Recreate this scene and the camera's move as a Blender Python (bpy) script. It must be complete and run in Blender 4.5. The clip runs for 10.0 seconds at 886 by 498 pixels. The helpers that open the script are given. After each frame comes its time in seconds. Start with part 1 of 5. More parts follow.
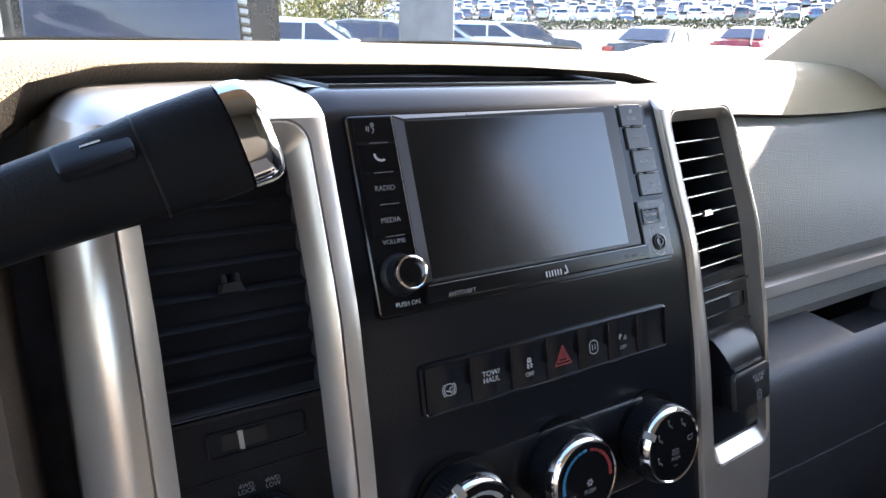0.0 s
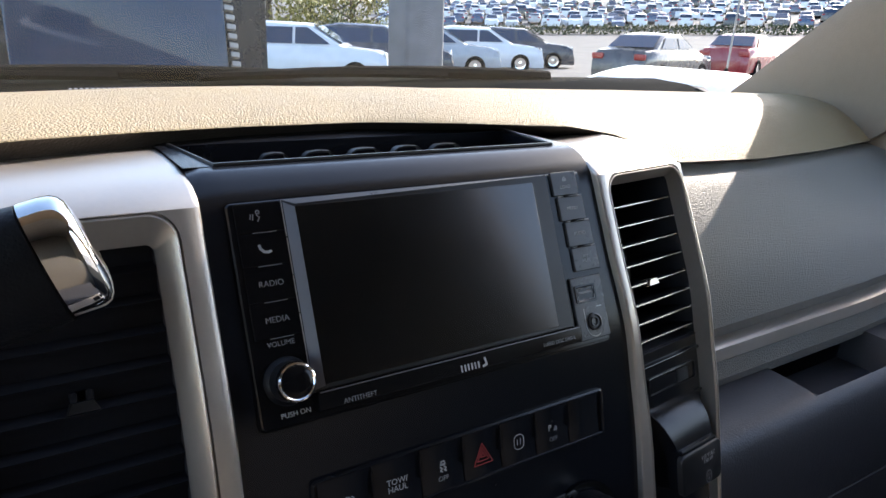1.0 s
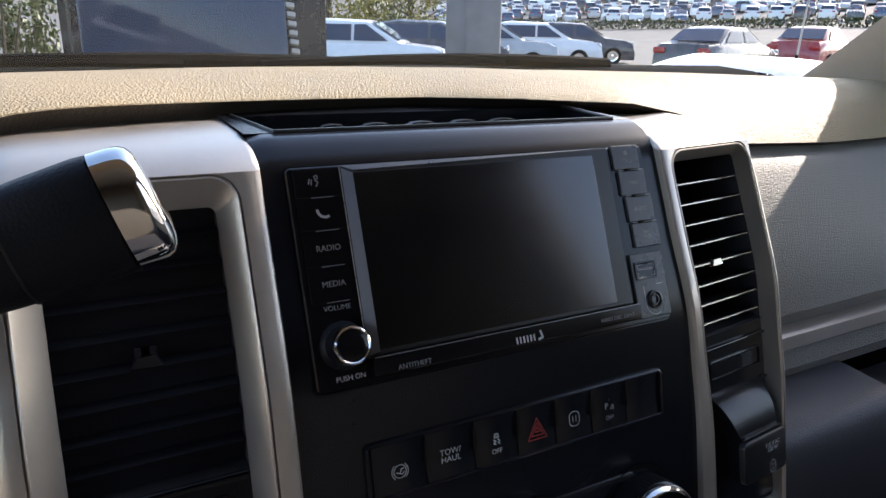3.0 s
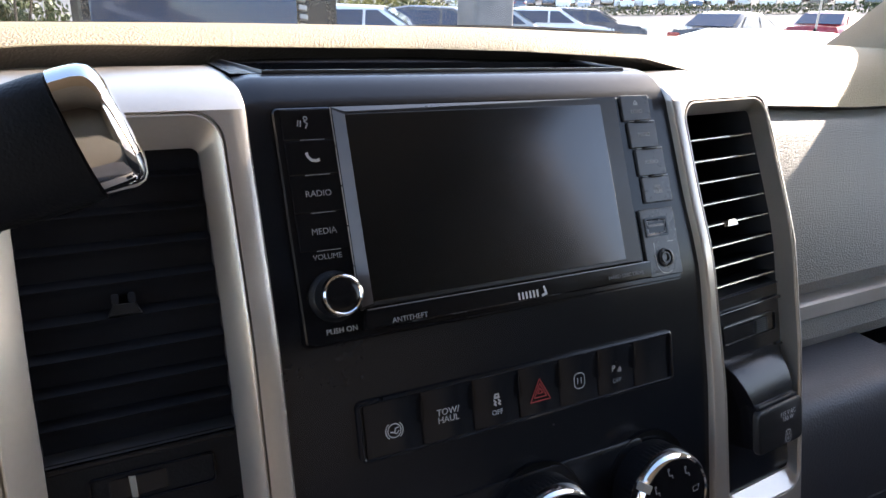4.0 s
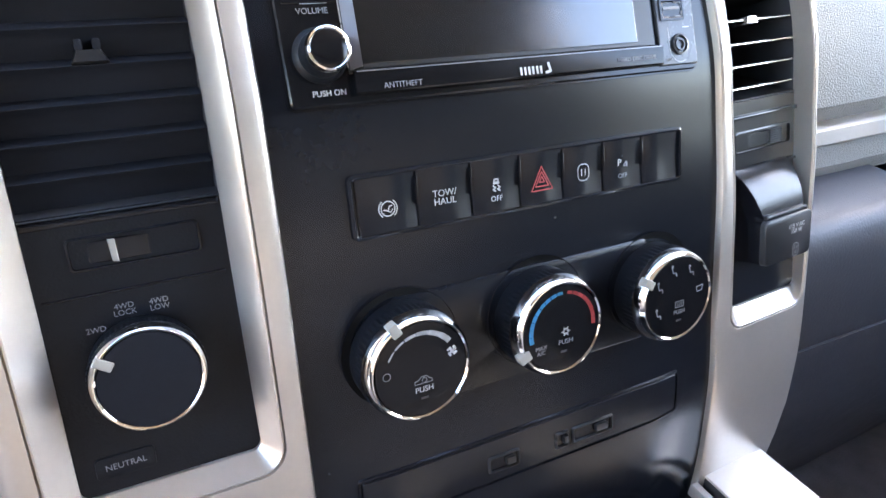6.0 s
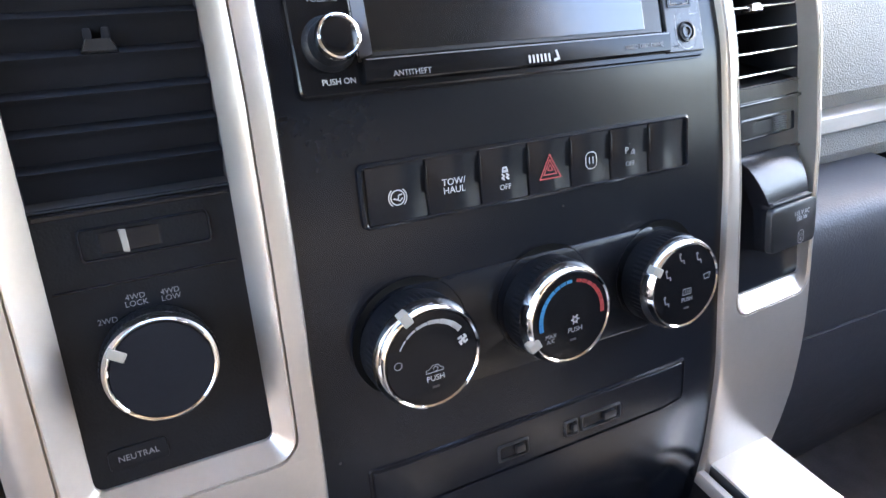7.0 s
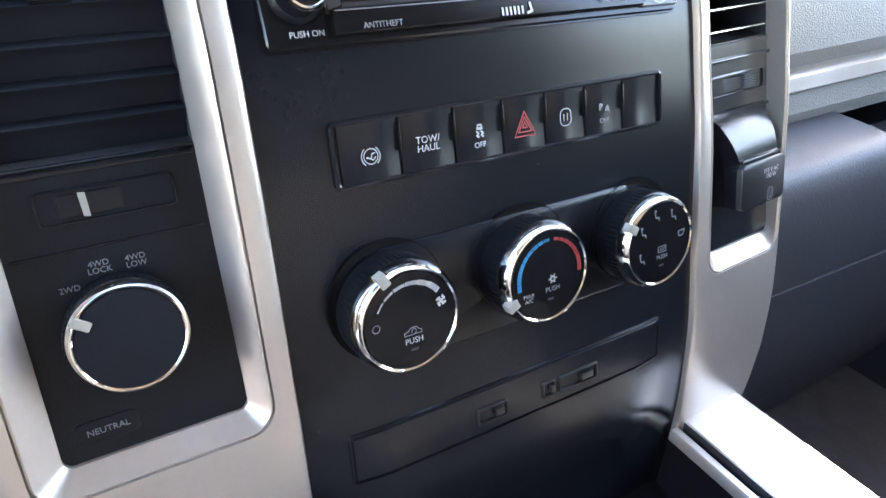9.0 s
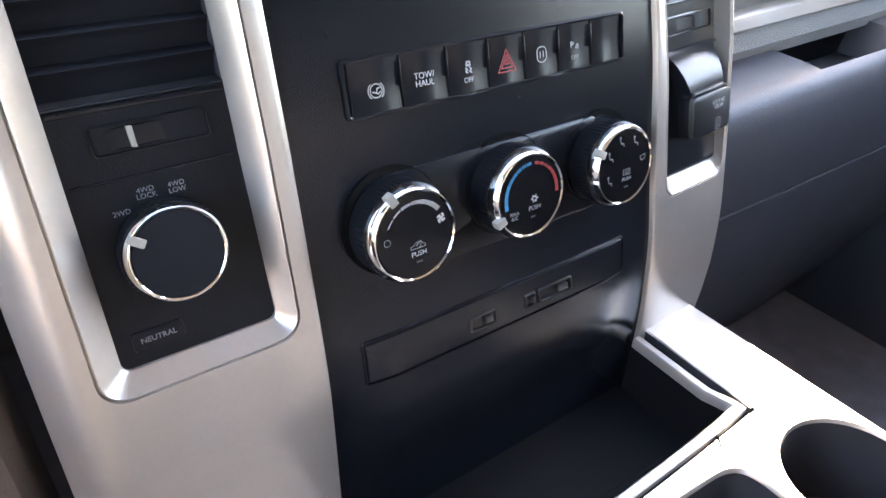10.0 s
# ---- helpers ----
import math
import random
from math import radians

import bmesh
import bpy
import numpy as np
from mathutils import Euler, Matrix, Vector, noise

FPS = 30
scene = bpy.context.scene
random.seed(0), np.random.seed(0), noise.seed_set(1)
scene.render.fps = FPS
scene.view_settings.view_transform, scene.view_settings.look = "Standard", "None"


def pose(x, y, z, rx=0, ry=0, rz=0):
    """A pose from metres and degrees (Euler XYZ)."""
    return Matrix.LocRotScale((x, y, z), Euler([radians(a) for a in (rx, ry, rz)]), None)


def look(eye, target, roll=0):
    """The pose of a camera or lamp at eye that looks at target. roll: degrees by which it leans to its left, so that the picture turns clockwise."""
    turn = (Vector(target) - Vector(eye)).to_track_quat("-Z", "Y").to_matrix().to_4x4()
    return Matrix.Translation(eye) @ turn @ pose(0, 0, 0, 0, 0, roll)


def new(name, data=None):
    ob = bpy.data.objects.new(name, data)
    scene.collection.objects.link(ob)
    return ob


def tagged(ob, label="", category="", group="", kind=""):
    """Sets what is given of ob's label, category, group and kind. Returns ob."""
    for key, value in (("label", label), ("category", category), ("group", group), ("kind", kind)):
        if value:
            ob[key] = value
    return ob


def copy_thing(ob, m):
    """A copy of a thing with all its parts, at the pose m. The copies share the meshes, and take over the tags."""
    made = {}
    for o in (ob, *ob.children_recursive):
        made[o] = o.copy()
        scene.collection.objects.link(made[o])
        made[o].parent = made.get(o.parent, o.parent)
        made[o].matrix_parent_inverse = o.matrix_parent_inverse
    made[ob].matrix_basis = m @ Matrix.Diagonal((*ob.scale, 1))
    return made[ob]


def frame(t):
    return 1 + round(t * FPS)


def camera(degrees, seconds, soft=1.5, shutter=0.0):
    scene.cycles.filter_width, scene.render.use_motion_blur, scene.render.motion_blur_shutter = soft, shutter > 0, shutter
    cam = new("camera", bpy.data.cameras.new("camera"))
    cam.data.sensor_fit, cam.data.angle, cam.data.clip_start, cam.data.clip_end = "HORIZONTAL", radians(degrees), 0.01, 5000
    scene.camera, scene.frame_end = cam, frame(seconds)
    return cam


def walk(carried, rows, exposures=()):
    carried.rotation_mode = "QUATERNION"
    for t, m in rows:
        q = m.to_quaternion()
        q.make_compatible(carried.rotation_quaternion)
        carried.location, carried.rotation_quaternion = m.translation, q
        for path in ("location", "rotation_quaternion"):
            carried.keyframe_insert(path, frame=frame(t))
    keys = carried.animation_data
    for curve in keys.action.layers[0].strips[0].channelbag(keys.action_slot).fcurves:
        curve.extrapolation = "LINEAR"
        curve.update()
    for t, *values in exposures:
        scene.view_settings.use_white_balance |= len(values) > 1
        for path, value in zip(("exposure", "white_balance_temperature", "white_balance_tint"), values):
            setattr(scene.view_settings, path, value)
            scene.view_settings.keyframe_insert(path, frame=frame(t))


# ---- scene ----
# the camera and its way past the dashboard
cam = camera(65.2, 10.0)
PATH = [
    (0, (-0.2437, -0.2800, 1.3429), (0.7114, 1.3672, 0.7313), 1.31),
    (0.2, (-0.2234, -0.2719, 1.3537), (0.7358, 1.3693, 0.7322), 1.61),
    (0.5, (-0.1938, -0.2633, 1.3814), (0.7930, 1.3594, 0.7544), 2.29),
    (1, (-0.1820, -0.2594, 1.3752), (0.7954, 1.3788, 0.7743), 1.76),
    (1.5, (-0.1837, -0.2578, 1.3694), (0.7670, 1.3942, 0.7637), 1.68),
    (2, (-0.1780, -0.2685, 1.3700), (0.7182, 1.4118, 0.7588), 1.60),
    (2.5, (-0.1835, -0.2645, 1.3658), (0.6871, 1.4305, 0.7585), 1.48),
    (2.7, (-0.1851, -0.2633, 1.3633), (0.6719, 1.4401, 0.7599), 1.20),
    (3.8, (-0.1727, -0.2523, 1.3511), (0.6318, 1.4581, 0.6975), 1.51),
    (4, (-0.1722, -0.2526, 1.3391), (0.6328, 1.4597, 0.6912), 1.06),
    (4.5, (-0.1763, -0.2525, 1.3134), (0.6159, 1.4310, 0.5800), 1.03),
    (5, (-0.1739, -0.2547, 1.2977), (0.6061, 1.4021, 0.4937), 0.92),
    (5.5, (-0.1699, -0.2562, 1.2796), (0.6030, 1.3753, 0.4190), 0.83),
    (5.7, (-0.1702, -0.2565, 1.2824), (0.5904, 1.3650, 0.3924), 0.87),
    (6.8, (-0.1748, -0.2542, 1.2768), (0.5961, 1.3380, 0.3438), 0.88),
    (7, (-0.1766, -0.2544, 1.2788), (0.5914, 1.3416, 0.3499), 0.70),
    (7.5, (-0.1779, -0.2545, 1.2815), (0.5958, 1.3291, 0.3363), 0.87),
    (8, (-0.1747, -0.2537, 1.2776), (0.6053, 1.3256, 0.3303), 0.74),
    (8.5, (-0.1761, -0.2472, 1.2765), (0.6322, 1.3154, 0.3254), 0.72),
    (9, (-0.1798, -0.2498, 1.2693), (0.6651, 1.2704, 0.2819), 0.92),
    (9.5, (-0.1752, -0.2556, 1.2532), (0.6938, 1.2086, 0.2039), 0.95),
    (9.8, (-0.1895, -0.2602, 1.2540), (0.6929, 1.1939, 0.2019), 0.50),
    (10, (-0.2210, -0.2771, 1.2761), (0.7086, 1.1160, 0.1829), 1.26),
]
EXPOSURES = [(0.0, 2.92, 6720, 15), (0.5, 2.36, 6700, 15), (1.0, 1.95, 6700, 15), (2.5, 1.68, 6700, 16), (4.0, 2.42, 6950, 17), (4.5, 3.5, 6620, 15), (5.5, 4.4, 6620, 15), (7.0, 4.38, 6640, 15), (8.2, 4.36, 6680, 16), (9.0, 4.4, 6480, 12), (9.5, 4.38, 6460, 11), (10.0, 4.3, 6760, 16)]
walk(cam, [(t, look(eye, target, roll)) for t, eye, target, roll in PATH], EXPOSURES)

# ---- light ----
SUN_AZ, SUN_EL = 71.5, 26.0
world = bpy.data.worlds.new("sky")
scene.world = world
world.use_nodes = True
sky = world.node_tree.nodes.new("ShaderNodeTexSky")
sky.sky_type = "NISHITA"
sky.sun_disc = False
sky.sun_elevation = radians(SUN_EL)
sky.sun_rotation = radians(SUN_AZ)
bg = world.node_tree.nodes["Background"]
bg.inputs["Strength"].default_value = 0.15
world.node_tree.links.new(sky.outputs[0], bg.inputs[0])
sun_data = bpy.data.lights.new("sun", "SUN")
sun_data.energy, sun_data.angle, sun_data.color = 2.75, radians(0.5), (1.0, 0.93, 0.82)
sun_dir = Vector((math.sin(radians(SUN_AZ)) * math.cos(radians(SUN_EL)), math.cos(radians(SUN_AZ)) * math.cos(radians(SUN_EL)), math.sin(radians(SUN_EL))))
sun = new("sun", sun_data)
sun.matrix_world = look(sun_dir * 40, (0, 0, 0))


# ---- materials ----
def mat(name, color, rough=0.5, metal=0.0, var=0.12, vscale=30.0, bump=0.0, bscale=600.0, kind="noise",
        coat=0.0, rvar=0.08, spec=0.5, per_object=0.0, stretch=None, dust=0.0):
    """Principled surface: colour and roughness vary on two scales, relief from noise or cells."""
    m = bpy.data.materials.new(name)
    m.use_nodes = True
    nt = m.node_tree
    n, l = nt.nodes, nt.links
    b = n["Principled BSDF"]
    tc = n.new("ShaderNodeTexCoord")
    src = tc.outputs["Object"]
    if stretch:
        mp = n.new("ShaderNodeMapping")
        mp.inputs["Scale"].default_value = stretch
        l.new(src, mp.inputs[0])
        src = mp.outputs[0]
    big = n.new("ShaderNodeTexNoise")
    big.inputs["Scale"].default_value = vscale
    big.inputs["Detail"].default_value = 6
    fine = n.new("ShaderNodeTexNoise")
    fine.inputs["Scale"].default_value = vscale * 14
    fine.inputs["Detail"].default_value = 3
    l.new(src, big.inputs["Vector"])
    l.new(src, fine.inputs["Vector"])
    mix = n.new("ShaderNodeMath")
    mix.operation = "MULTIPLY_ADD"
    l.new(fine.outputs[0], mix.inputs[0])
    mix.inputs[1].default_value = 0.5
    l.new(big.outputs[0], mix.inputs[2])
    rng = n.new("ShaderNodeMapRange")
    rng.inputs["From Min"].default_value, rng.inputs["From Max"].default_value = 0.5, 1.0
    rng.inputs["To Min"].default_value, rng.inputs["To Max"].default_value = 1 - var, 1 + var
    l.new(mix.outputs[0], rng.inputs[0])
    val = rng.outputs[0]
    if per_object:
        oi = n.new("ShaderNodeObjectInfo")
        r2 = n.new("ShaderNodeMapRange")
        r2.inputs["To Min"].default_value, r2.inputs["To Max"].default_value = 1 - per_object, 1 + per_object
        l.new(oi.outputs["Random"], r2.inputs[0])
        mu = n.new("ShaderNodeMath")
        mu.operation = "MULTIPLY"
        l.new(val, mu.inputs[0])
        l.new(r2.outputs[0], mu.inputs[1])
        val = mu.outputs[0]
    vm = n.new("ShaderNodeVectorMath")
    vm.operation = "SCALE"
    vm.inputs[0].default_value = color
    l.new(val, vm.inputs["Scale"])
    col = vm.outputs[0]
    if dust:
        # sparse pale specks and a thin uneven film
        vo = n.new("ShaderNodeTexVoronoi")
        vo.inputs["Scale"].default_value = 95
        l.new(src, vo.inputs["Vector"])
        sp = n.new("ShaderNodeMapRange")
        sp.inputs["From Min"].default_value, sp.inputs["From Max"].default_value = 0.060, 0.035
        l.new(vo.outputs["Distance"], sp.inputs[0])
        pick = n.new("ShaderNodeMath")
        pick.operation = "GREATER_THAN"
        sep = n.new("ShaderNodeSeparateColor")
        l.new(vo.outputs["Color"], sep.inputs[0])
        l.new(sep.outputs[0], pick.inputs[0])
        pick.inputs[1].default_value = 0.86
        k = n.new("ShaderNodeMath")
        k.operation = "MULTIPLY"
        l.new(sp.outputs[0], k.inputs[0])
        l.new(pick.outputs[0], k.inputs[1])
        film = n.new("ShaderNodeMapRange")
        film.inputs["From Min"].default_value, film.inputs["From Max"].default_value = 0.45, 0.85
        film.inputs["To Max"].default_value = 0.001
        l.new(big.outputs[0], film.inputs[0])
        both = n.new("ShaderNodeMath")
        both.operation = "MULTIPLY_ADD"
        l.new(k.outputs[0], both.inputs[0])
        both.inputs[1].default_value = dust
        l.new(film.outputs[0], both.inputs[2])
        mixc = n.new("ShaderNodeMix")
        mixc.data_type = "RGBA"
        l.new(both.outputs[0], mixc.inputs[0])
        l.new(col, mixc.inputs[6])
        mixc.inputs[7].default_value = (0.55, 0.52, 0.47, 1)
        col = mixc.outputs[2]
    l.new(col, b.inputs["Base Color"])
    rr = n.new("ShaderNodeMapRange")
    rr.inputs["From Min"].default_value, rr.inputs["From Max"].default_value = 0.5, 1.0
    rr.inputs["To Min"].default_value, rr.inputs["To Max"].default_value = max(0.01, rough - rvar), min(1, rough + rvar)
    l.new(mix.outputs[0], rr.inputs[0])
    l.new(rr.outputs[0], b.inputs["Roughness"])
    b.inputs["Metallic"].default_value = metal
    b.inputs["Coat Weight"].default_value = coat
    b.inputs["Specular IOR Level"].default_value = spec
    if bump:
        if kind == "cells":
            tx = n.new("ShaderNodeTexVoronoi")
            tx.inputs["Scale"].default_value = bscale
            tx.feature = "SMOOTH_F1"
            tx.inputs["Smoothness"].default_value = 0.6
            tx.inputs["Randomness"].default_value = 1.0
            warp = n.new("ShaderNodeTexNoise")
            warp.inputs["Scale"].default_value = bscale * 0.7
            l.new(src, warp.inputs["Vector"])
            wv = n.new("ShaderNodeVectorMath")
            wv.operation = "MULTIPLY_ADD"
            l.new(warp.outputs["Color"], wv.inputs[0])
            wv.inputs[1].default_value = (1.2 / bscale,) * 3
            l.new(src, wv.inputs[2])
            l.new(wv.outputs[0], tx.inputs["Vector"])
        else:
            tx = n.new("ShaderNodeTexNoise")
            tx.inputs["Scale"].default_value = bscale
            tx.inputs["Detail"].default_value = 2
            l.new(src, tx.inputs["Vector"])
        bp = n.new("ShaderNodeBump")
        bp.inputs["Strength"].default_value = 1.0
        bp.inputs["Distance"].default_value = bump
        if kind == "cells":
            bp.invert = True
        l.new(tx.outputs[0], bp.inputs["Height"])
        l.new(bp.outputs[0], b.inputs["Normal"])
    return m


def glass(name, color=(0.9, 0.95, 0.97)):
    m = bpy.data.materials.new(name)
    m.use_nodes = True
    nt = m.node_tree
    b = nt.nodes["Principled BSDF"]
    nt.nodes.remove(b)
    t = nt.nodes.new("ShaderNodeBsdfTransparent")
    t.inputs[0].default_value = (*color, 1)
    gl = nt.nodes.new("ShaderNodeBsdfGlossy")
    gl.inputs["Roughness"].default_value = 0.02
    mx = nt.nodes.new("ShaderNodeMixShader")
    mx.inputs[0].default_value = 0.05
    nt.links.new(t.outputs[0], mx.inputs[1])
    nt.links.new(gl.outputs[0], mx.inputs[2])
    nt.links.new(mx.outputs[0], nt.nodes["Material Output"].inputs[0])
    return m


M_SILVER = mat("satin_silver_paint", (0.565, 0.52, 0.465), 0.36, 0.75, var=0.05, vscale=25, bump=0.00004, bscale=1500, rvar=0.05)
M_BLACK = mat("black_soft_plastic", (0.0070, 0.0082, 0.0115), 0.23, var=0.06, vscale=18, bump=0.00002, bscale=2200, rvar=0.006, spec=0.34, dust=0.08)
M_BLACKTEX = mat("black_grained_plastic", (0.0058, 0.0068, 0.0092), 0.45, var=0.2, vscale=20, bump=0.00012, bscale=900, kind="cells", rvar=0.06, spec=0.22)
M_GLOSS = mat("gloss_black_plastic", (0.006, 0.006, 0.007), 0.16, var=0.2, vscale=30, rvar=0.06, spec=0.3)
M_VENT = mat("black_vent_plastic", (0.015, 0.015, 0.016), 0.33, var=0.2, vscale=30, rvar=0.06)
M_BLADE = mat("dull_black_vent_blade", (0.0085, 0.0095, 0.0130), 0.6, var=0.2, vscale=30, rvar=0.06, spec=0.15)
M_CUP = mat("matt_black_dial_well", (0.006, 0.006, 0.006), 0.7, var=0.2, vscale=30, spec=0.15)
# pale metal that paints the glints on black vent plastic
M_EDGE = mat("glint_blade_edge", (0.45, 0.42, 0.37), 0.22, 0.8, var=0.2, vscale=30, rvar=0.05)
M_BEVEL = mat("grey_satin_bevel", (0.17, 0.17, 0.18), 0.32, 0.5, var=0.03, vscale=30, rvar=0.02)
# black button plastic, lightened to stand for reflected sky on the right column
M_BTN = mat("sky_sheen_button_plastic", (0.050, 0.052, 0.057), 0.30, var=0.1, vscale=30)
M_DARK = mat("dark_recess", (0.026, 0.026, 0.030), 0.6, var=0.2)
M_CHROME = mat("chrome", (0.88, 0.87, 0.85), 0.05, 1.0, var=0.03, vscale=60, rvar=0.04)
M_SCREEN = mat("anti_glare_screen", (0.003, 0.0034, 0.004), 0.17, var=0.1, vscale=12, rvar=0.03, spec=1.0)
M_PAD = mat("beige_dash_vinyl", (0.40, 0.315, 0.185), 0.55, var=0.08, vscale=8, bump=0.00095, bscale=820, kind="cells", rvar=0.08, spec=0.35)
# beige vinyl again, darkened and greyed to carry the passenger side's shade
M_PASS = mat("shaded_dash_vinyl", (0.245, 0.236, 0.212), 0.55, var=0.06, vscale=8, bump=0.0006, bscale=820, kind="cells", rvar=0.06, spec=0.32)
M_LOWER = mat("dark_slate_vinyl", (0.044, 0.045, 0.052), 0.42, var=0.1, vscale=8, bump=0.00016, bscale=640, kind="cells", rvar=0.06)
M_TAUPE = mat("taupe_interior_plastic", (0.32, 0.255, 0.195), 0.55, var=0.06, vscale=8, bump=0.0002, bscale=500, kind="cells")
# beige kept dark so the stand-in for the seats reflects little
M_SEATWALL = mat("beige_seat_vinyl", (0.13, 0.112, 0.09), 0.6, var=0.06, vscale=6, bump=0.0002, bscale=400, kind="cells")
M_BROWN = mat("brown_trim_plastic", (0.17, 0.14, 0.115), 0.55, var=0.08, vscale=8, bump=0.0002, bscale=500, kind="cells")
M_PRINT = mat("white_print", (0.42, 0.42, 0.42), 0.5, var=0.05)
M_DIM = mat("grey_print", (0.20, 0.20, 0.21), 0.5, var=0.05)
M_RED = mat("red_print", (0.34, 0.035, 0.035), 0.5, var=0.05)
M_BLUE = mat("blue_print", (0.03, 0.22, 0.42), 0.5, var=0.05)
M_TICK = mat("ivory_pointer", (0.30, 0.285, 0.25), 0.4, var=0.05)
M_CLOTH = mat("headliner_cloth", (0.33, 0.315, 0.295), 0.9, var=0.08, vscale=12, bump=0.0003, bscale=900)
M_CARPET = mat("grey_carpet", (0.19, 0.178, 0.182), 0.95, var=0.2, vscale=30, bump=0.001, bscale=700)
M_RUBBER = mat("black_rubber", (0.010, 0.010, 0.011), 0.85, var=0.2, vscale=40, spec=0.04)
M_COWL = mat("black_cowl_plastic", (0.008, 0.008, 0.008), 0.9, var=0.3, vscale=20, spec=0.02)
# pad vinyl with the shade of its undercut put into the colour
M_UNDER = mat("shade_vinyl_edge", (0.05, 0.042, 0.034), 0.55, var=0.15, vscale=20, bump=0.0003, bscale=620, kind="cells", spec=0.3)
M_MAT = mat("worn_black_rubber_mat", (0.006, 0.0062, 0.0072), 0.7, var=0.25, vscale=40, spec=0.1)
M_GLASS = glass("window_glass")
M_TINT = mat("tinted_window", (0.025, 0.045, 0.085), 0.05, var=0.1, vscale=4, rvar=0.02, spec=0.45)
M_WHITECAR = mat("white_car_paint", (0.78, 0.79, 0.80), 0.3, var=0.03, vscale=4, coat=0.6)
M_ASPHALT = mat("sunlit_asphalt", (0.16, 0.15, 0.14), 0.9, var=0.25, vscale=0.6, bump=0.004, bscale=60)
M_CONCRETE = mat("grey_concrete", (0.20, 0.20, 0.205), 0.85, var=0.2, vscale=4, bump=0.003, bscale=40)
M_LEAF = mat("green_leaves", (0.075, 0.10, 0.030), 0.55, var=0.4, vscale=2.0, per_object=0.4)
M_LEAFY = mat("yellow_green_leaves", (0.22, 0.20, 0.045), 0.55, var=0.4, vscale=2.0)
M_BARK = mat("grey_bark", (0.10, 0.08, 0.06), 0.9, var=0.3, vscale=10, bump=0.01, bscale=30)
M_LAMPRED = mat("red_lamp_lens", (0.35, 0.02, 0.02), 0.2, var=0.1)
M_LAMPCLR = mat("clear_lamp_lens", (0.6, 0.62, 0.63), 0.12, var=0.1)
M_BEIGEMETAL = mat("beige_grey_trim", (0.36, 0.34, 0.31), 0.5, var=0.1)


# ---- building helpers ----
def under(ob, parent, local):
    """Parent ob; unless local, its mesh is in world coordinates."""
    ob.parent = parent
    if not local and parent.data is None:
        ob.matrix_parent_inverse = parent.matrix_basis.inverted()


def part(name, bm, material, parent=None, label="", smooth=True, angle=35, local=False):
    """Link a bmesh as one mesh object, under parent if given."""
    bmesh.ops.recalc_face_normals(bm, faces=bm.faces)
    me = bpy.data.meshes.new(name)
    if smooth:
        lim = radians(angle)
        for f in bm.faces:
            f.smooth = True
        for e in bm.edges:
            if len(e.link_faces) == 2 and e.calc_face_angle(0) > lim:
                e.smooth = False
    bm.to_mesh(me)
    bm.free()
    me.materials.append(material)
    ob = new(name, me)
    if parent is not None:
        under(ob, parent, local)
    if label:
        tagged(ob, label)
    return ob


def thing(name, label, category, m=None, group="", kind=""):
    ob = new(name)
    ob.empty_display_size = 0.02
    if m is not None:
        ob.matrix_basis = m if isinstance(m, Matrix) else Matrix.Translation(m)
    return tagged(ob, label, category, group, kind)


def loft(bm, loops, cap_first=False, cap_last=False, closed=True):
    rings = [[bm.verts.new(p) for p in lp] for lp in loops]
    n = len(rings[0])
    for a, b in zip(rings, rings[1:]):
        for i in range(n if closed else n - 1):
            j = (i + 1) % n
            bm.faces.new((a[i], a[j], b[j], b[i]))
    if cap_first:
        bm.faces.new(rings[0])
    if cap_last:
        bm.faces.new(rings[-1])
    return bm


def rrect(w, h, r, n=4, cx=0.0, cy=0.0):
    """Rounded rectangle, counter-clockwise, as (x, y) pairs."""
    r = min(r, w / 2 - 1e-5, h / 2 - 1e-5)
    out = []
    for k, (sx, sy) in enumerate(((1, -1), (1, 1), (-1, 1), (-1, -1))):
        for i in range(n + 1):
            a = radians(-90 + 90 * k + 90 * i / n)
            out.append((cx + sx * (w / 2 - r) + r * math.cos(a), cy + sy * (h / 2 - r) + r * math.sin(a)))
    return out


def circle(r, n=40, cx=0.0, cy=0.0):
    return [(cx + r * math.cos(2 * math.pi * i / n), cy + r * math.sin(2 * math.pi * i / n)) for i in range(n)]


def slab(bm, w, h, z0, z1, r=0.001, bev=0.0006, cx=0.0, cy=0.0, n=3, m=None):
    """A rounded block from z0 to z1 with a bevelled front."""
    tr = (lambda p: m @ Vector(p)) if m is not None else (lambda p: Vector(p))
    lp = lambda d, z: [tr((x, y, z)) for x, y in rrect(w - 2 * d, h - 2 * d, max(r - d, 0.0001), n, cx, cy)]
    return loft(bm, [lp(0, z0), lp(0, z1 - bev), lp(bev * 0.3, z1 - bev * 0.3), lp(bev, z1)], True, True)


def turn(bm, prof, n=48, a0=0.0, a1=360.0, cap_first=False, cap_last=False, m=None):
    """Revolve (r, z) pairs about the z axis."""
    tr = (lambda p: m @ Vector(p)) if m is not None else (lambda p: Vector(p))
    full = abs(a1 - a0) >= 359.9
    k = n if full else n + 1
    loops = [[tr((r * math.cos(radians(a0 + (a1 - a0) * i / n)), r * math.sin(radians(a0 + (a1 - a0) * i / n)), z)) for i in range(k)] for r, z in prof]
    return loft(bm, loops, cap_first, cap_last, full)


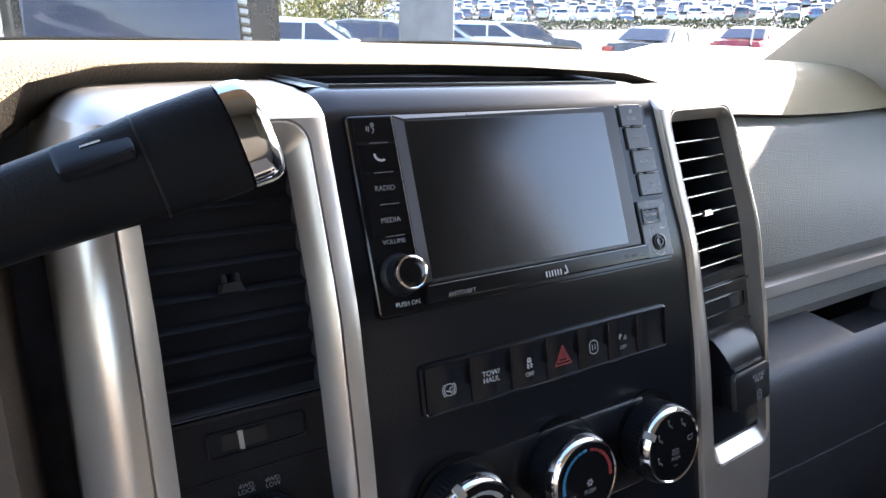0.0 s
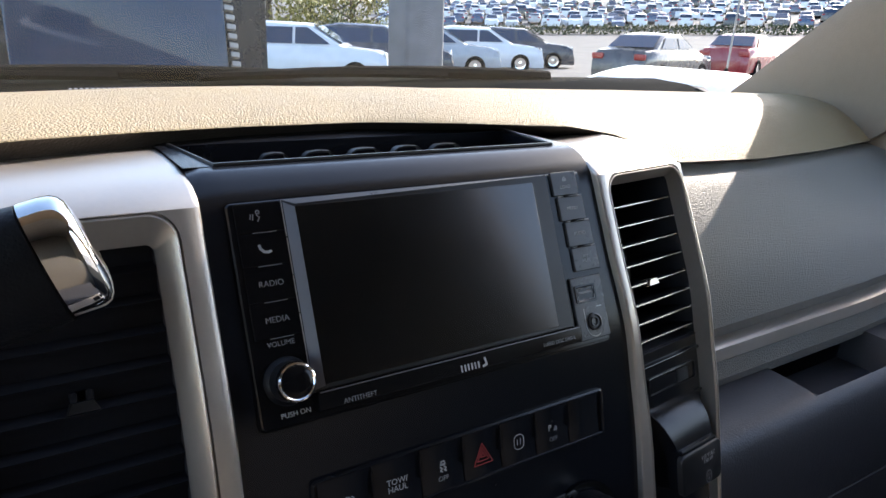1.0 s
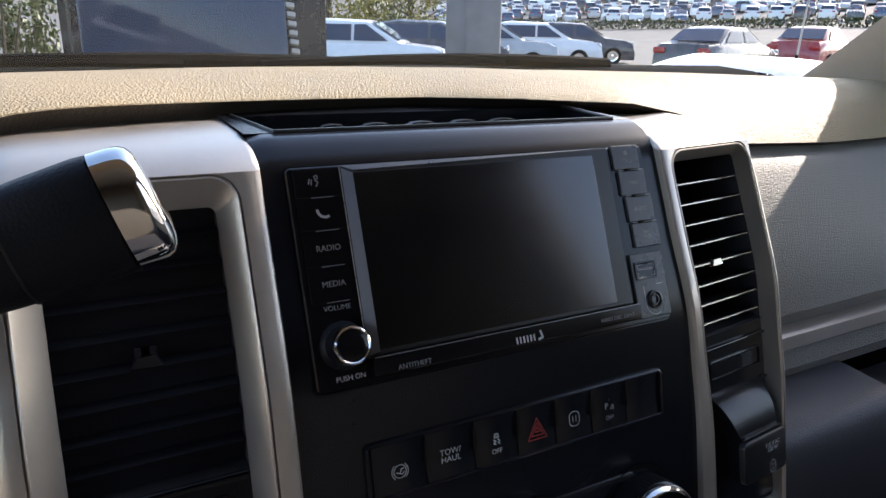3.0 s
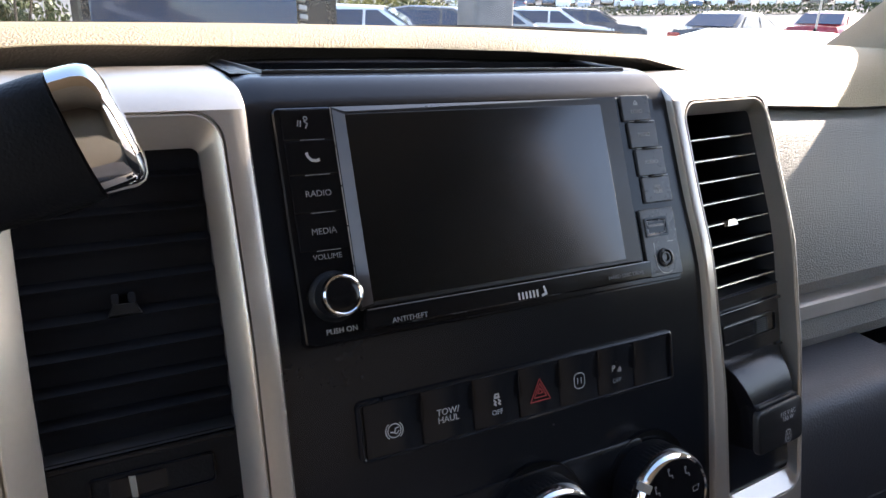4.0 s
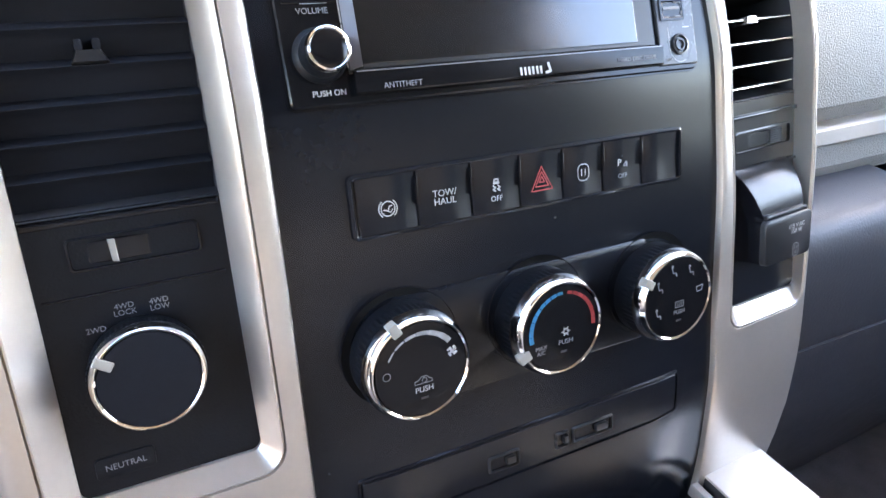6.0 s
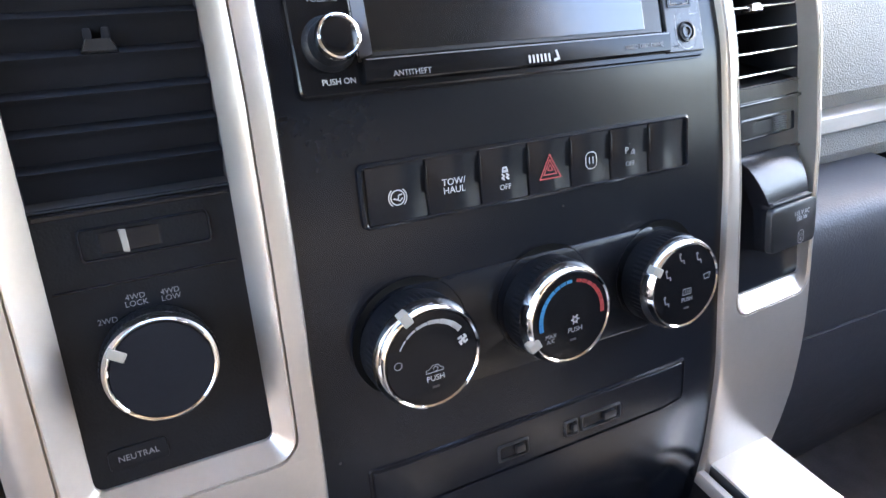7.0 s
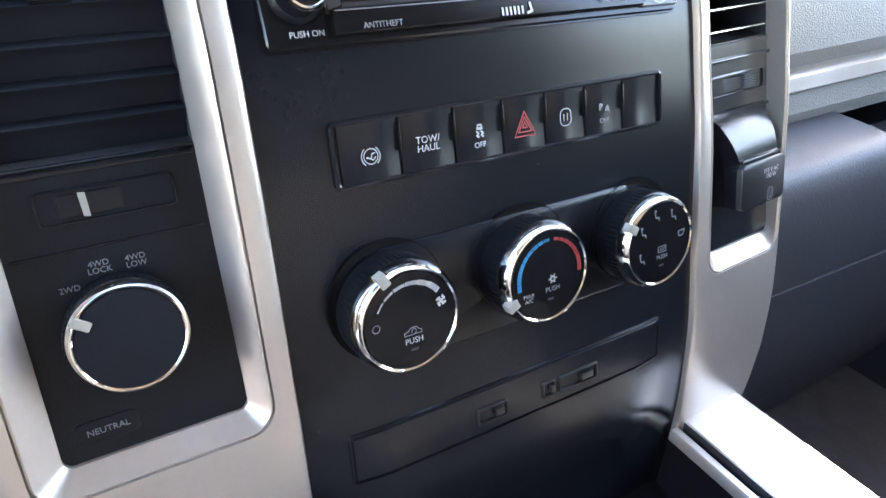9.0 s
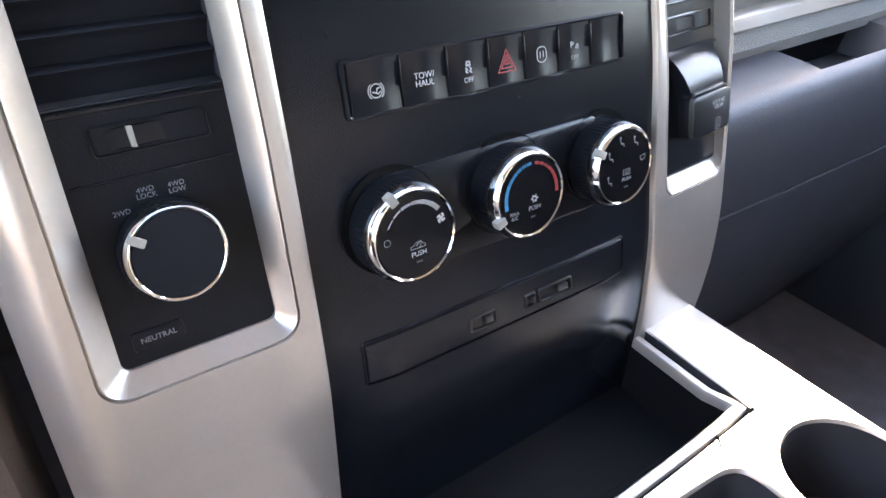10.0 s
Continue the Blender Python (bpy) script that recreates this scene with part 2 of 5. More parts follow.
def tube(bm, pts, rads, n=10, cap=True):
    """A tube along points with a radius at each."""
    loops = []
    pts = [Vector(p) for p in pts]
    for i, p in enumerate(pts):
        d = (pts[min(i + 1, len(pts) - 1)] - pts[max(i - 1, 0)]).normalized()
        q = d.to_track_quat("Z", "Y")
        r = rads[i] if isinstance(rads, (list, tuple)) else rads
        loops.append([p + q @ Vector((r * math.cos(2 * math.pi * k / n), r * math.sin(2 * math.pi * k / n), 0)) for k in range(n)])
    return loft(bm, loops, cap, cap)


def grid(bm, rows):
    """An open sheet from rows of points."""
    return loft(bm, rows, closed=False)


def box(bm, lo, hi, m=None):
    tr = (lambda p: m @ Vector(p)) if m is not None else (lambda p: Vector(p))
    v = [[bm.verts.new(tr((x, y, z))) for x, y in ((lo[0], lo[1]), (hi[0], lo[1]), (hi[0], hi[1]), (lo[0], hi[1]))] for z in (lo[2], hi[2])]
    for i in range(4):
        bm.faces.new((v[0][i], v[0][(i + 1) % 4], v[1][(i + 1) % 4], v[1][i]))
    bm.faces.new(v[0][::-1])
    bm.faces.new(v[1])
    return bm


def lettering(name, text, size, material, parent, m, bold=0.0, local=False):
    """Raised print with the built-in font; m puts its centre."""
    cu = bpy.data.curves.new(name, "FONT")
    cu.body, cu.size, cu.align_x, cu.align_y = text, size, "CENTER", "CENTER"
    cu.extrude, cu.offset, cu.resolution_u = 0.00006, bold, 3
    cu.space_line = 0.85
    tmp = bpy.data.objects.new(name, cu)
    scene.collection.objects.link(tmp)
    dg = bpy.context.evaluated_depsgraph_get()
    me = bpy.data.meshes.new_from_object(tmp.evaluated_get(dg))
    me.transform(m)
    bpy.data.objects.remove(tmp)
    bpy.data.curves.remove(cu)
    me.materials.clear()
    me.materials.append(material)
    ob = new(name, me)
    under(ob, parent, local)
    return ob


def strokes(bm, lines, w, m, z=0.0):
    """Flat strokes of width w along (x, y) polylines, raised a hair."""
    for ln in lines:
        for (x0, y0), (x1, y1) in zip(ln, ln[1:]):
            d = Vector((x1 - x0, y1 - y0))
            if d.length < 1e-7:
                continue
            d.normalize()
            nx, ny = -d.y * w / 2, d.x * w / 2
            ex, ey = d.x * w * 0.3, d.y * w * 0.3
            vs = [bm.verts.new(m @ Vector(p)) for p in ((x0 - ex + nx, y0 - ey + ny, z), (x0 - ex - nx, y0 - ey - ny, z), (x1 + ex - nx, y1 + ey - ny, z), (x1 + ex + nx, y1 + ey + ny, z))]
            bm.faces.new(vs)
    return bm


def arc(r, a0, a1, n=14, cx=0.0, cy=0.0):
    return [(cx + r * math.cos(radians(a0 + (a1 - a0) * i / n)), cy + r * math.sin(radians(a0 + (a1 - a0) * i / n))) for i in range(n + 1)]


def icon(name, lines, w, material, parent, m, local=False):
    return part(name, strokes(bmesh.new(), lines, w, m, 0.00008), material, parent, smooth=False, local=local)


# ---- the stack's front surface: y over (x, z) ----
XC = -0.004
PROFILE_Z = (0.90, 0.947, 1.02, 1.05, 1.15, 1.173, 1.21, 1.298, 1.34)
PROFILE_Y = (-0.027, -0.026, -0.0235, -0.019, 0.0, 0.006, 0.014, 0.052, 0.071)


def front(x, z):
    y = 0.0
    for k, wt in ((-0.012, 0.25), (0.0, 0.5), (0.012, 0.25)):
        y += wt * float(np.interp(z + k, PROFILE_Z, PROFILE_Y))
        # the fascia's foot rolls forward and under between the bezels
        y += wt * float(np.interp(z + k, (0.943, 0.962, 0.982, 1.006, 1.052), (0.0, -0.0105, -0.0095, -0.0055, 0.0))) * float(np.interp(abs(x - XC), (0.082, 0.116), (1.0, 0.0)))
    side = x - XC - 0.112
    if side > 0:
        y += float(np.interp(z, (0.95, 1.05, 1.29), (0.02, 0.07, 0.15))) * side * min(1.0, 0.4 + side / 0.03)
    return y


def recess(z):
    """How deep the pods' flat panels lie behind the face."""
    return float(np.interp(z, (1.06, 1.10, 1.14), (0.003, 0.006, 0.0095)))


def wx(x, z):
    """The passenger side of the stack narrows towards its top."""
    if x <= 0.100:
        return x
    knots = (float(np.interp(z, (0.948, 1.06, 1.13, 1.19, 1.245, 1.30), (0.1285, 0.1218, 0.1205, 0.1172, 0.1125, 0.1110))),
             float(np.interp(z, (0.95, 1.067, 1.127, 1.19, 1.244, 1.298), (0.1400, 0.1330, 0.1305, 0.1245, 0.1200, 0.1185))),
             float(np.interp(z, (0.932, 0.955, 0.98, 1.04, 1.10, 1.147, 1.20, 1.29), (0.194, 0.200, 0.2055, 0.2070, 0.2090, 0.2096, 0.2080, 0.2066))))
    if x > 0.2065:
        return knots[2] + x - 0.2065
    return float(np.interp(x, (0.100, 0.116, 0.1285, 0.2065), (0.100, *knots)))


def at(x, z, out=0.0):
    """Local frame on the stack's face: x right, y up the slope, z out of it."""
    x = wx(x, z)
    p = Vector((x, front(x, z), z))
    dx = Vector((x + 0.004, front(x + 0.004, z), z)) - Vector((x - 0.004, front(x - 0.004, z), z))
    dz = Vector((x, front(x, z + 0.006), z + 0.006)) - Vector((x, front(x, z - 0.006), z - 0.006))
    nx = dx.normalized()
    nz = nx.cross(dz).normalized()
    ny = nz.cross(nx)
    m = Matrix((nx, ny, nz)).transposed().to_4x4()
    m.translation = p + nz * out
    return m


def on(x, z, out=0.0):
    """A point out (towards the seats) of the stack's face."""
    x = wx(x, z)
    return Vector((x, front(x, z) - out, z))


def at_panel(x, z, out=0.0):
    """Local frame on a pod's flat panel."""
    p, q = on(x, z - 0.006, -recess(z - 0.006)), on(x, z + 0.006, -recess(z + 0.006))
    ny = (q - p).normalized()
    nx = (on(x + 0.004, z) - on(x - 0.004, z)).normalized()
    nz = nx.cross(ny).normalized()
    m = Matrix((nx, nz.cross(nx), nz)).transposed().to_4x4()
    m.translation = on(x, z, -recess(z)) + nz * (out + 0.0003)
    return m


def zrange(z0, z1, step=0.012):
    n = max(1, round((z1 - z0) / step))
    return [z0 + (z1 - z0) * i / n for i in range(n + 1)]


# ---- centre stack: black fascia ----
fascia = thing("center_fascia", "black soft-touch plastic centre stack fascia between silver bezels", "dashboard panel", on(0, 0.95))
XL, XR = -0.124, 0.116
bm = bmesh.new()
over = [(0.0555, 1.301), (0.0610, 1.3055), (0.0675, 1.3085), (0.0740, 1.3100), (0.0760, 1.3092), (0.0765, 1.288), (0.138, 1.287), (0.1385, 1.3105), (0.17, 1.3125)]
prof = [(None, z) for z in zrange(0.875, 1.296, 0.008)] + over
rows = []
for y, z in prof:
    xs = np.linspace(XL, wx(XR, z), 33)
    rows.append([Vector((x, front(min(x, XC + 0.112), z) if y is None else y, z - 0.010 * max(0, (abs(x - XC) - 0.113) / 0.009) ** 2 * (0.2 if z > 1.300 else 0.0))) for x in xs])
grid(bm, rows)
part("panel", bm, M_BLACK, fascia)

# demister slot in the top of the fascia
slot = thing("demister_slot", "long black air slot with ribs along the top of the fascia", "air vent", (0, 0.10, 1.288))
bm = bmesh.new()
tube(bm, [Vector((p[0], p[1], p[2])) for p in ((-0.117, 0.137, 1.3112), (-0.110, 0.0765, 1.3104), (0.100, 0.0775, 1.3104), (0.1085, 0.137, 1.3112))], 0.0013, 6)
part("rim", bm, M_VENT, slot)
for xa, xb, xe in ((-0.124, -0.110, -0.117), (0.112, 0.100, 0.1085)):
    bm = bmesh.new()
    loft(bm, [[Vector((xa, y, z)), Vector((xi, y, z)), Vector((xi, y, 1.287))] for y, xi, z in ((0.0755, xb, 1.3102), (0.139, xe, 1.3112))], closed=False)
    part("side_strip", bm, M_BLACK, slot)
for xa, xb in ((-0.0728, -0.0540), (-0.0481, -0.0254), (-0.0191, 0.0051), (0.0105, 0.0345), (0.0383, 0.0644)):
    bm = bmesh.new()
    w, cx = xb - xa, (xa + xb) / 2
    lines = []
    for d in (0.0, 0.0010):
        arch = [(cx + (w / 2 - d) * math.copysign(abs(math.cos(a)) ** 0.5, math.cos(a)), 1.296 + (0.0105 - d) * math.sin(a)) for a in np.linspace(math.pi, 0, 11)]
        lines.append([(cx - w / 2 + d, 1.287)] + arch + [(cx + w / 2 - d, 1.287)])
    o_l, i_l = lines
    at_y = lambda ln, y: [Vector((x, y, z)) for x, z in ln]
    loft(bm, [at_y(o_l, 0.122), at_y(o_l, 0.127), at_y(i_l, 0.127), at_y(i_l, 0.122), at_y(o_l, 0.122)], closed=False)
    part("rib", bm, M_VENT, slot)


# ---- silver bezels with their side pods ----
def pod_loop(cx, w, z0, z1, r, out, n=6, shear=0.0, nz=14):
    """Rounded upright loop on the stack's face, cut fine so that it follows the curve."""
    pts = []
    h = z1 - z0
    for x, z in rrect(w, h, r, n):
        pts.append((x, z + (z0 + z1) / 2))
    fine = []
    for i, p in enumerate(pts):
        q = pts[(i + 1) % len(pts)]
        k = nz if abs(q[1] - p[1]) > 0.03 else (4 if abs(q[0] - p[0]) > 0.02 else 1)
        for j in range(k):
            fine.append((p[0] + (q[0] - p[0]) * j / k, p[1] + (q[1] - p[1]) * j / k))
    return [on(cx + x, z, out) for x, z in fine]


def bezel(side):
    """Silver frame beside the fascia: flat rim, groove, sloping inner walls, rounded outer flank."""
    cx = -0.1794 if side < 0 else 0.1670
    name = "driver" if side < 0 else "passenger"
    frame_ob = thing("silver_bezel", "satin silver painted bezel framing the %s side vents" % name, "dashboard trim", on(cx, 0.95), group="centre stack bezels")
    # front sheet: from the fascia's edge to the flank, with the opening left free
    zt, zb = (1.2985, 1.0575) if side < 0 else (1.2955, 1.0510)
    gw, ow, sh = (0.0908, 0.0698, 0.0015) if side < 0 else (0.0770, 0.0655, 0.00475)
    pt, pb = (1.2825, 1.0660) if side < 0 else (1.2845, 1.0605)
    ro = 0.0055
    bm = bmesh.new()
    well = [[], []]
    for p in pod_loop(cx + sh, ow, pb, pt, 0.004, 0.0):
        well[0].append(p + Vector((0, recess(p.z) - 0.0015, 0)))
        well[1].append(p + Vector((0, recess(p.z) + 0.0006, 0)))
    loft(bm, [pod_loop(cx, gw, zb, zt, 0.012, ro), pod_loop(cx, gw - 0.0010, zb + 0.0005, zt - 0.0005, 0.0115, ro - 0.0022),
              pod_loop(cx, gw - 0.0016, zb + 0.0008, zt - 0.0008, 0.0115, ro - 0.0022),
              pod_loop(cx, gw - 0.0022, zb + 0.0011, zt - 0.0011, 0.0112, ro - 0.0002),
              pod_loop(cx, gw - 0.0034, zb + 0.0018, zt - 0.0018, 0.0105, ro),
              pod_loop(cx, gw - 0.0050, zb + 0.0026, zt - 0.0026, 0.0100, ro - 0.0008),
              well[0], well[1]])
    part("inner_frame", bm, M_SILVER, frame_ob)
    # rim around: strips fascia side, flank side, top, below
    bm = bmesh.new()
    xin = XL + 0.0002 if side < 0 else XR - 0.0002
    gin, gout = cx - side * gw / 2, cx + side * gw / 2
    fl = 1.0 if side < 0 else 0.35
    xe = -0.2285 if side < 0 else 0.2065
    corner_r = 0.030 if side < 0 else 0.024
    edge_x = lambda z: xe - side * corner_r * (1 - math.sqrt(max(0.0, 1 - (max(0.0, z - 1.272) / 0.0395) ** 2)))
    zs = zrange(0.930, 1.292, 0.012)
    crown = [(0.0, 0.0), (0.0035, 0.0030), (0.010, 0.0062), (0.020, 0.0088), (0.040, 0.0106), (0.075, 0.0114), (0.12, 0.0094)]
    if side > 0:
        crown = [(0.0, 0.0), (0.0035, 0.0030), (0.010, 0.0062), (0.020, 0.0086), (0.040, 0.0098), (0.075, 0.0094), (0.10, 0.0064)]
    crown = [(dy, zt + dz) for dy, dz in crown]
    def sect(z, back):
        """Plan section of the whole bezel at a height: fascia edge to flank."""
        y0 = lambda x: front(x, min(z, zt))
        xo = edge_x(z)
        xs = [xin, xin, xin + side * 0.0012, xin + side * 0.0035]
        os_ = [-0.008, 0.002, 0.0046, ro]
        for t in (0.25, 0.5, 0.75, 0.92):
            xs.append(xin + side * 0.0035 + (xo - xin - side * 0.0035) * t)
            os_.append(ro)
        xs = [wx(x, z) for x in xs]
        xo = wx(xo, z)
        pts = [Vector((x, y0(x) - o + back, z)) for x, o in zip(xs, os_)]
        yb = y0(xo) - ro + back
        for dx, dy in ((0.0, 0.0), (0.004, 0.0012), (0.008, 0.0045), (0.0115, 0.010), (0.014, 0.018), (0.017, 0.034), (0.019, 0.06), (0.0195, 0.10)):
            pts.append(Vector((xo + side * dx * fl, yb + dy, z)))
        return pts
    low = [sect(z, 0.0) for z in zs if z <= zb - 0.0005] + [sect(zb, 0.0)]
    grid(bm, low)
    # upper rim: around the opening
    mids = [z for z in zrange(zb, zt, 0.012)]
    grid(bm, [[p for p in sect(z, 0.0)[:4]] + [on(gin, z, ro)] for z in mids])
    grid(bm, [[on(min(gout, edge_x(z) - 0.001) if side > 0 else max(gout, edge_x(z) + 0.001), z, ro)] + sect(z, 0.0)[8:] for z in mids])
    # crown over the top
    top = [sect(zt, 0.0)]
    for dy, z in crown[1:]:
        top.append(sect(z, dy))
    grid(bm, top)
    # fillets between the opening's rounded corners and the rim
    for sx in (-1, 1):
        for (zc, sz) in ((zt, 1), (zb, -1)):
            cxr, czr = cx + sx * (gw / 2 - 0.012), zc - sz * 0.012
            corner = bm.verts.new(on(cx + sx * gw / 2, zc, ro))
            arcv = [bm.verts.new(on(cxr + sx * 0.012 * math.cos(a), czr + sz * 0.012 * math.sin(a), ro)) for a in np.linspace(0, math.pi / 2, 7)]
            for a, b in zip(arcv, arcv[1:]):
                bm.faces.new((corner, a, b))
    part("rim", bm, M_SILVER, frame_ob)
    return cx + sh, pb, pt, ow / 2


def pod_panel(cx, half, z0, z1, thing_ob, material):
    bm = bmesh.new()
    grid(bm, [[on(cx + half * k, z, -recess(z)) for k in (-1.01, -0.4, 0.4, 1.01)] for z in zrange(z0, z1, 0.01)])
    return part("pod_panel", bm, material, thing_ob)


def vent(cx, w, z0, z1, top, count, tab, closed):
    """Air outlet: a deep box with blades and an adjusting tab."""
    v = thing("air_vent", "black plastic dashboard air vent with horizontal blades and a small tab", "air vent", on(cx, z0), group="stack air vents")
    bm = bmesh.new()
    w += 0.0004
    for za, zb in zip(zrange(z0, top, 0.02), zrange(z0, top, 0.02)[1:]):
        for sx in (-1, 1):
            vs = [on(cx + sx * w, za, -0.008), on(cx + sx * w, zb, -0.008), on(cx + sx * w, zb, -0.07), on(cx + sx * w, za, -0.07)]
            bm.faces.new([bm.verts.new(p) for p in vs])
        vs = [on(cx - w, za, -0.07), on(cx + w, za, -0.07), on(cx + w, zb, -0.07), on(cx - w, zb, -0.07)]
        bm.faces.new([bm.verts.new(p) for p in vs])
    for z in (z0, top):
        vs = [on(cx - w, z, -0.008), on(cx + w, z, -0.008), on(cx + w, z, -0.07), on(cx - w, z, -0.07)]
        bm.faces.new([bm.verts.new(p) for p in vs])
    part("duct", bm, M_DARK, v)
    step = (z1 - z0) / count
    for i in range(count):
        z = z0 + step * (i + 0.5)
        bm = bmesh.new()
        if closed:
            sec = [(-0.0118, 0.0069), (-0.0114, 0.0075), (-0.0118, 0.0081), (-0.0200, 0.0095), (-0.0202, 0.0085), (-0.0190, -0.0020), (-0.0190, -0.0095), (-0.0180, -0.0095), (-0.0175, -0.0040), (-0.0150, 0.0020), (-0.0128, 0.0060)]
            sec = [(o, dz * 0.78) for o, dz in sec]
        else:
            sec = [(-0.0113, -0.0006), (-0.0113, 0.0004), (-0.0121, 0.0008), (-0.0265, -0.0040), (-0.0405, -0.0090), (-0.0405, -0.0100), (-0.0265, -0.0052), (-0.0121, -0.0008)]
        xs_ = np.linspace(-w + 0.0003, w - 0.0003, 5)
        loft(bm, [[on(cx + x, z + dz, o) for o, dz in sec] for x in xs_], True, True)
        part("blade", bm, M_BLADE, v, angle=50)
        bm = bmesh.new()
        tube(bm, [on(cx + x, z + (0.00585 if closed else 0.0), -0.0116 if closed else -0.0112) for x in xs_], 0.0007 if not closed else 0.0003, 8)
        # passenger side edges carry their bright reflections as a pale colour
        part("blade_edge", bm, M_EDGE if cx > 0 else M_BLADE, v)
    m = at(*tab, -0.012)
    sc = 0.66 if closed else 0.62
    bm = bmesh.new()
    loft(bm, [[m @ Vector((x * k * sc, y * k * sc, o)) for x, y in ((-0.0095, -0.0042), (0.0095, -0.0042), (0.0062, 0.0026), (-0.0062, 0.0026))] for k, o in ((1.0, -0.003), (1.0, 0.0030), (0.9, 0.0040))], cap_last=True)
    # passenger tab is black plastic too; its lit streak is painted
    part("tab", bm, M_VENT if closed else M_EDGE, v)
    for dx in (-0.0030, 0.0030) if closed else ():
        bm = bmesh.new()
        slab(bm, 0.0028, 0.0048, -0.002, 0.0032, 0.0010, 0.0006, cx=dx, cy=0.0034, m=m)
        part("tab_prong", bm, M_BLADE, v)
    return v


cxl, pzl, pz1, hwl = bezel(-1)
cxr, pzr, pz1r, hwr = bezel(1)

# driver side pod: vent, thumbwheel, transfer case knob
vent(cxl, hwl, 1.173, pz1 + 0.002, pz1 + 0.002, 9, (-0.1785, 1.2295), True)
pod = thing("driver_pod_panel", "flat black switch panel below the driver side vent", "dashboard panel", on(cxl, pzl))
pod_panel(cxl, hwl, pzl - 0.0015, 1.1735, pod, M_BLACKTEX)
bm = bmesh.new()
slab(bm, 0.066, 0.0012, -0.001, 0.0008, 0.0005, 0.0004, m=at(cxl, 1.1450, -0.0095))
slab(bm, 0.069, 0.003, -0.001, 0.0012, 0.0006, 0.0008, m=at(cxl, 1.1728, -0.0095))
part("ridge", bm, M_BLACK, pod)
for txt, x, z, sz in (("2WD", -0.1952, 1.1300, 0.0031), ("4WD\nLOCK", -0.1842, 1.1357, 0.0031), ("4WD\nLOW", -0.1718, 1.1352, 0.0031), ("NEUTRAL", -0.1950, 1.0762, 0.0035)):
    lettering("print", txt, sz, M_DIM, pod, at_panel(x, z, 0.0006))
bm = bmesh.new()
slab(bm, 0.022, 0.009, -0.0005, 0.0004, 0.002, 0.0003, m=at_panel(-0.1950, 1.0762))
part("neutral_button", bm, M_BLACKTEX, pod)


def thumbwheel(x, z, w, label, tick, a0, a1):
    """Slot with a knurled wheel that shows between a0 and a1 along it, and a pointer at tick."""
    th = thing("vent_thumbwheel", label, "thumbwheel", at_panel(x, z), group="vent thumbwheels")
    bm = bmesh.new()
    fr = lambda d, o, r: [Vector((u, v, o)) for u, v in rrect(w + 2 * d, 0.0100 + 2 * d, r)]
    loft(bm, [fr(0.0014, -0.001, 0.002), fr(0.0014, 0.0006, 0.002), fr(0.0006, 0.0008, 0.0015), fr(0, -0.0018, 0.0015), fr(-0.0006, -0.0020, 0.001)], cap_last=True)
    part("surround", bm, M_BLACK, th, local=True)
    bm = bmesh.new()
    secs = []
    n = round((a1 - a0) / 0.00055)
    for k in range(n + 1):
        u = a0 + (a1 - a0) * k / n
        d = 0.0016 * (1 - (2 * (u - (a0 + a1) / 2) / (a1 - a0)) ** 2) - 0.0012
        row = []
        for j, v in enumerate(np.linspace(-0.0044, 0.0044, 15)):
            row.append(Vector((u, v, d + (0.00022 if (k + j) % 2 else 0.0) - (0.0008 if abs(v) > 0.0042 else 0))))
        secs.append(row)
    loft(bm, secs, closed=False)
    part("wheel", bm, M_BLACK, th, "knurled black wheel", local=True, angle=10)
    if tick is not None:
        bm = bmesh.new()
        loft(bm, [[Vector((tick + u, v, o)) for u, v in ((-h * 0.6, -0.0042), (h, -0.0046), (h * 0.8, 0.0040), (-h, 0.0042))] for h, o in ((0.0014, -0.002), (0.0014, 0.0008), (0.0010, 0.0011))], cap_last=True)
        part("pointer", bm, M_TICK, th, "ivory pointer mark", local=True)
    else:
        for i in range(7):
            bm = bmesh.new()
            slab(bm, 0.012, 0.0006, 0.0, 0.0022, 0.0002, 0.0002, cx=a1 - 0.0065, cy=-0.0039 + i * 0.0013)
            part("grip_rib", bm, M_VENT, th, local=True)


thumbwheel(-0.1760, 1.1586, 0.0440, "black knurled thumbwheel with an ivory pointer", -0.0079, -0.0205, 0.0090)


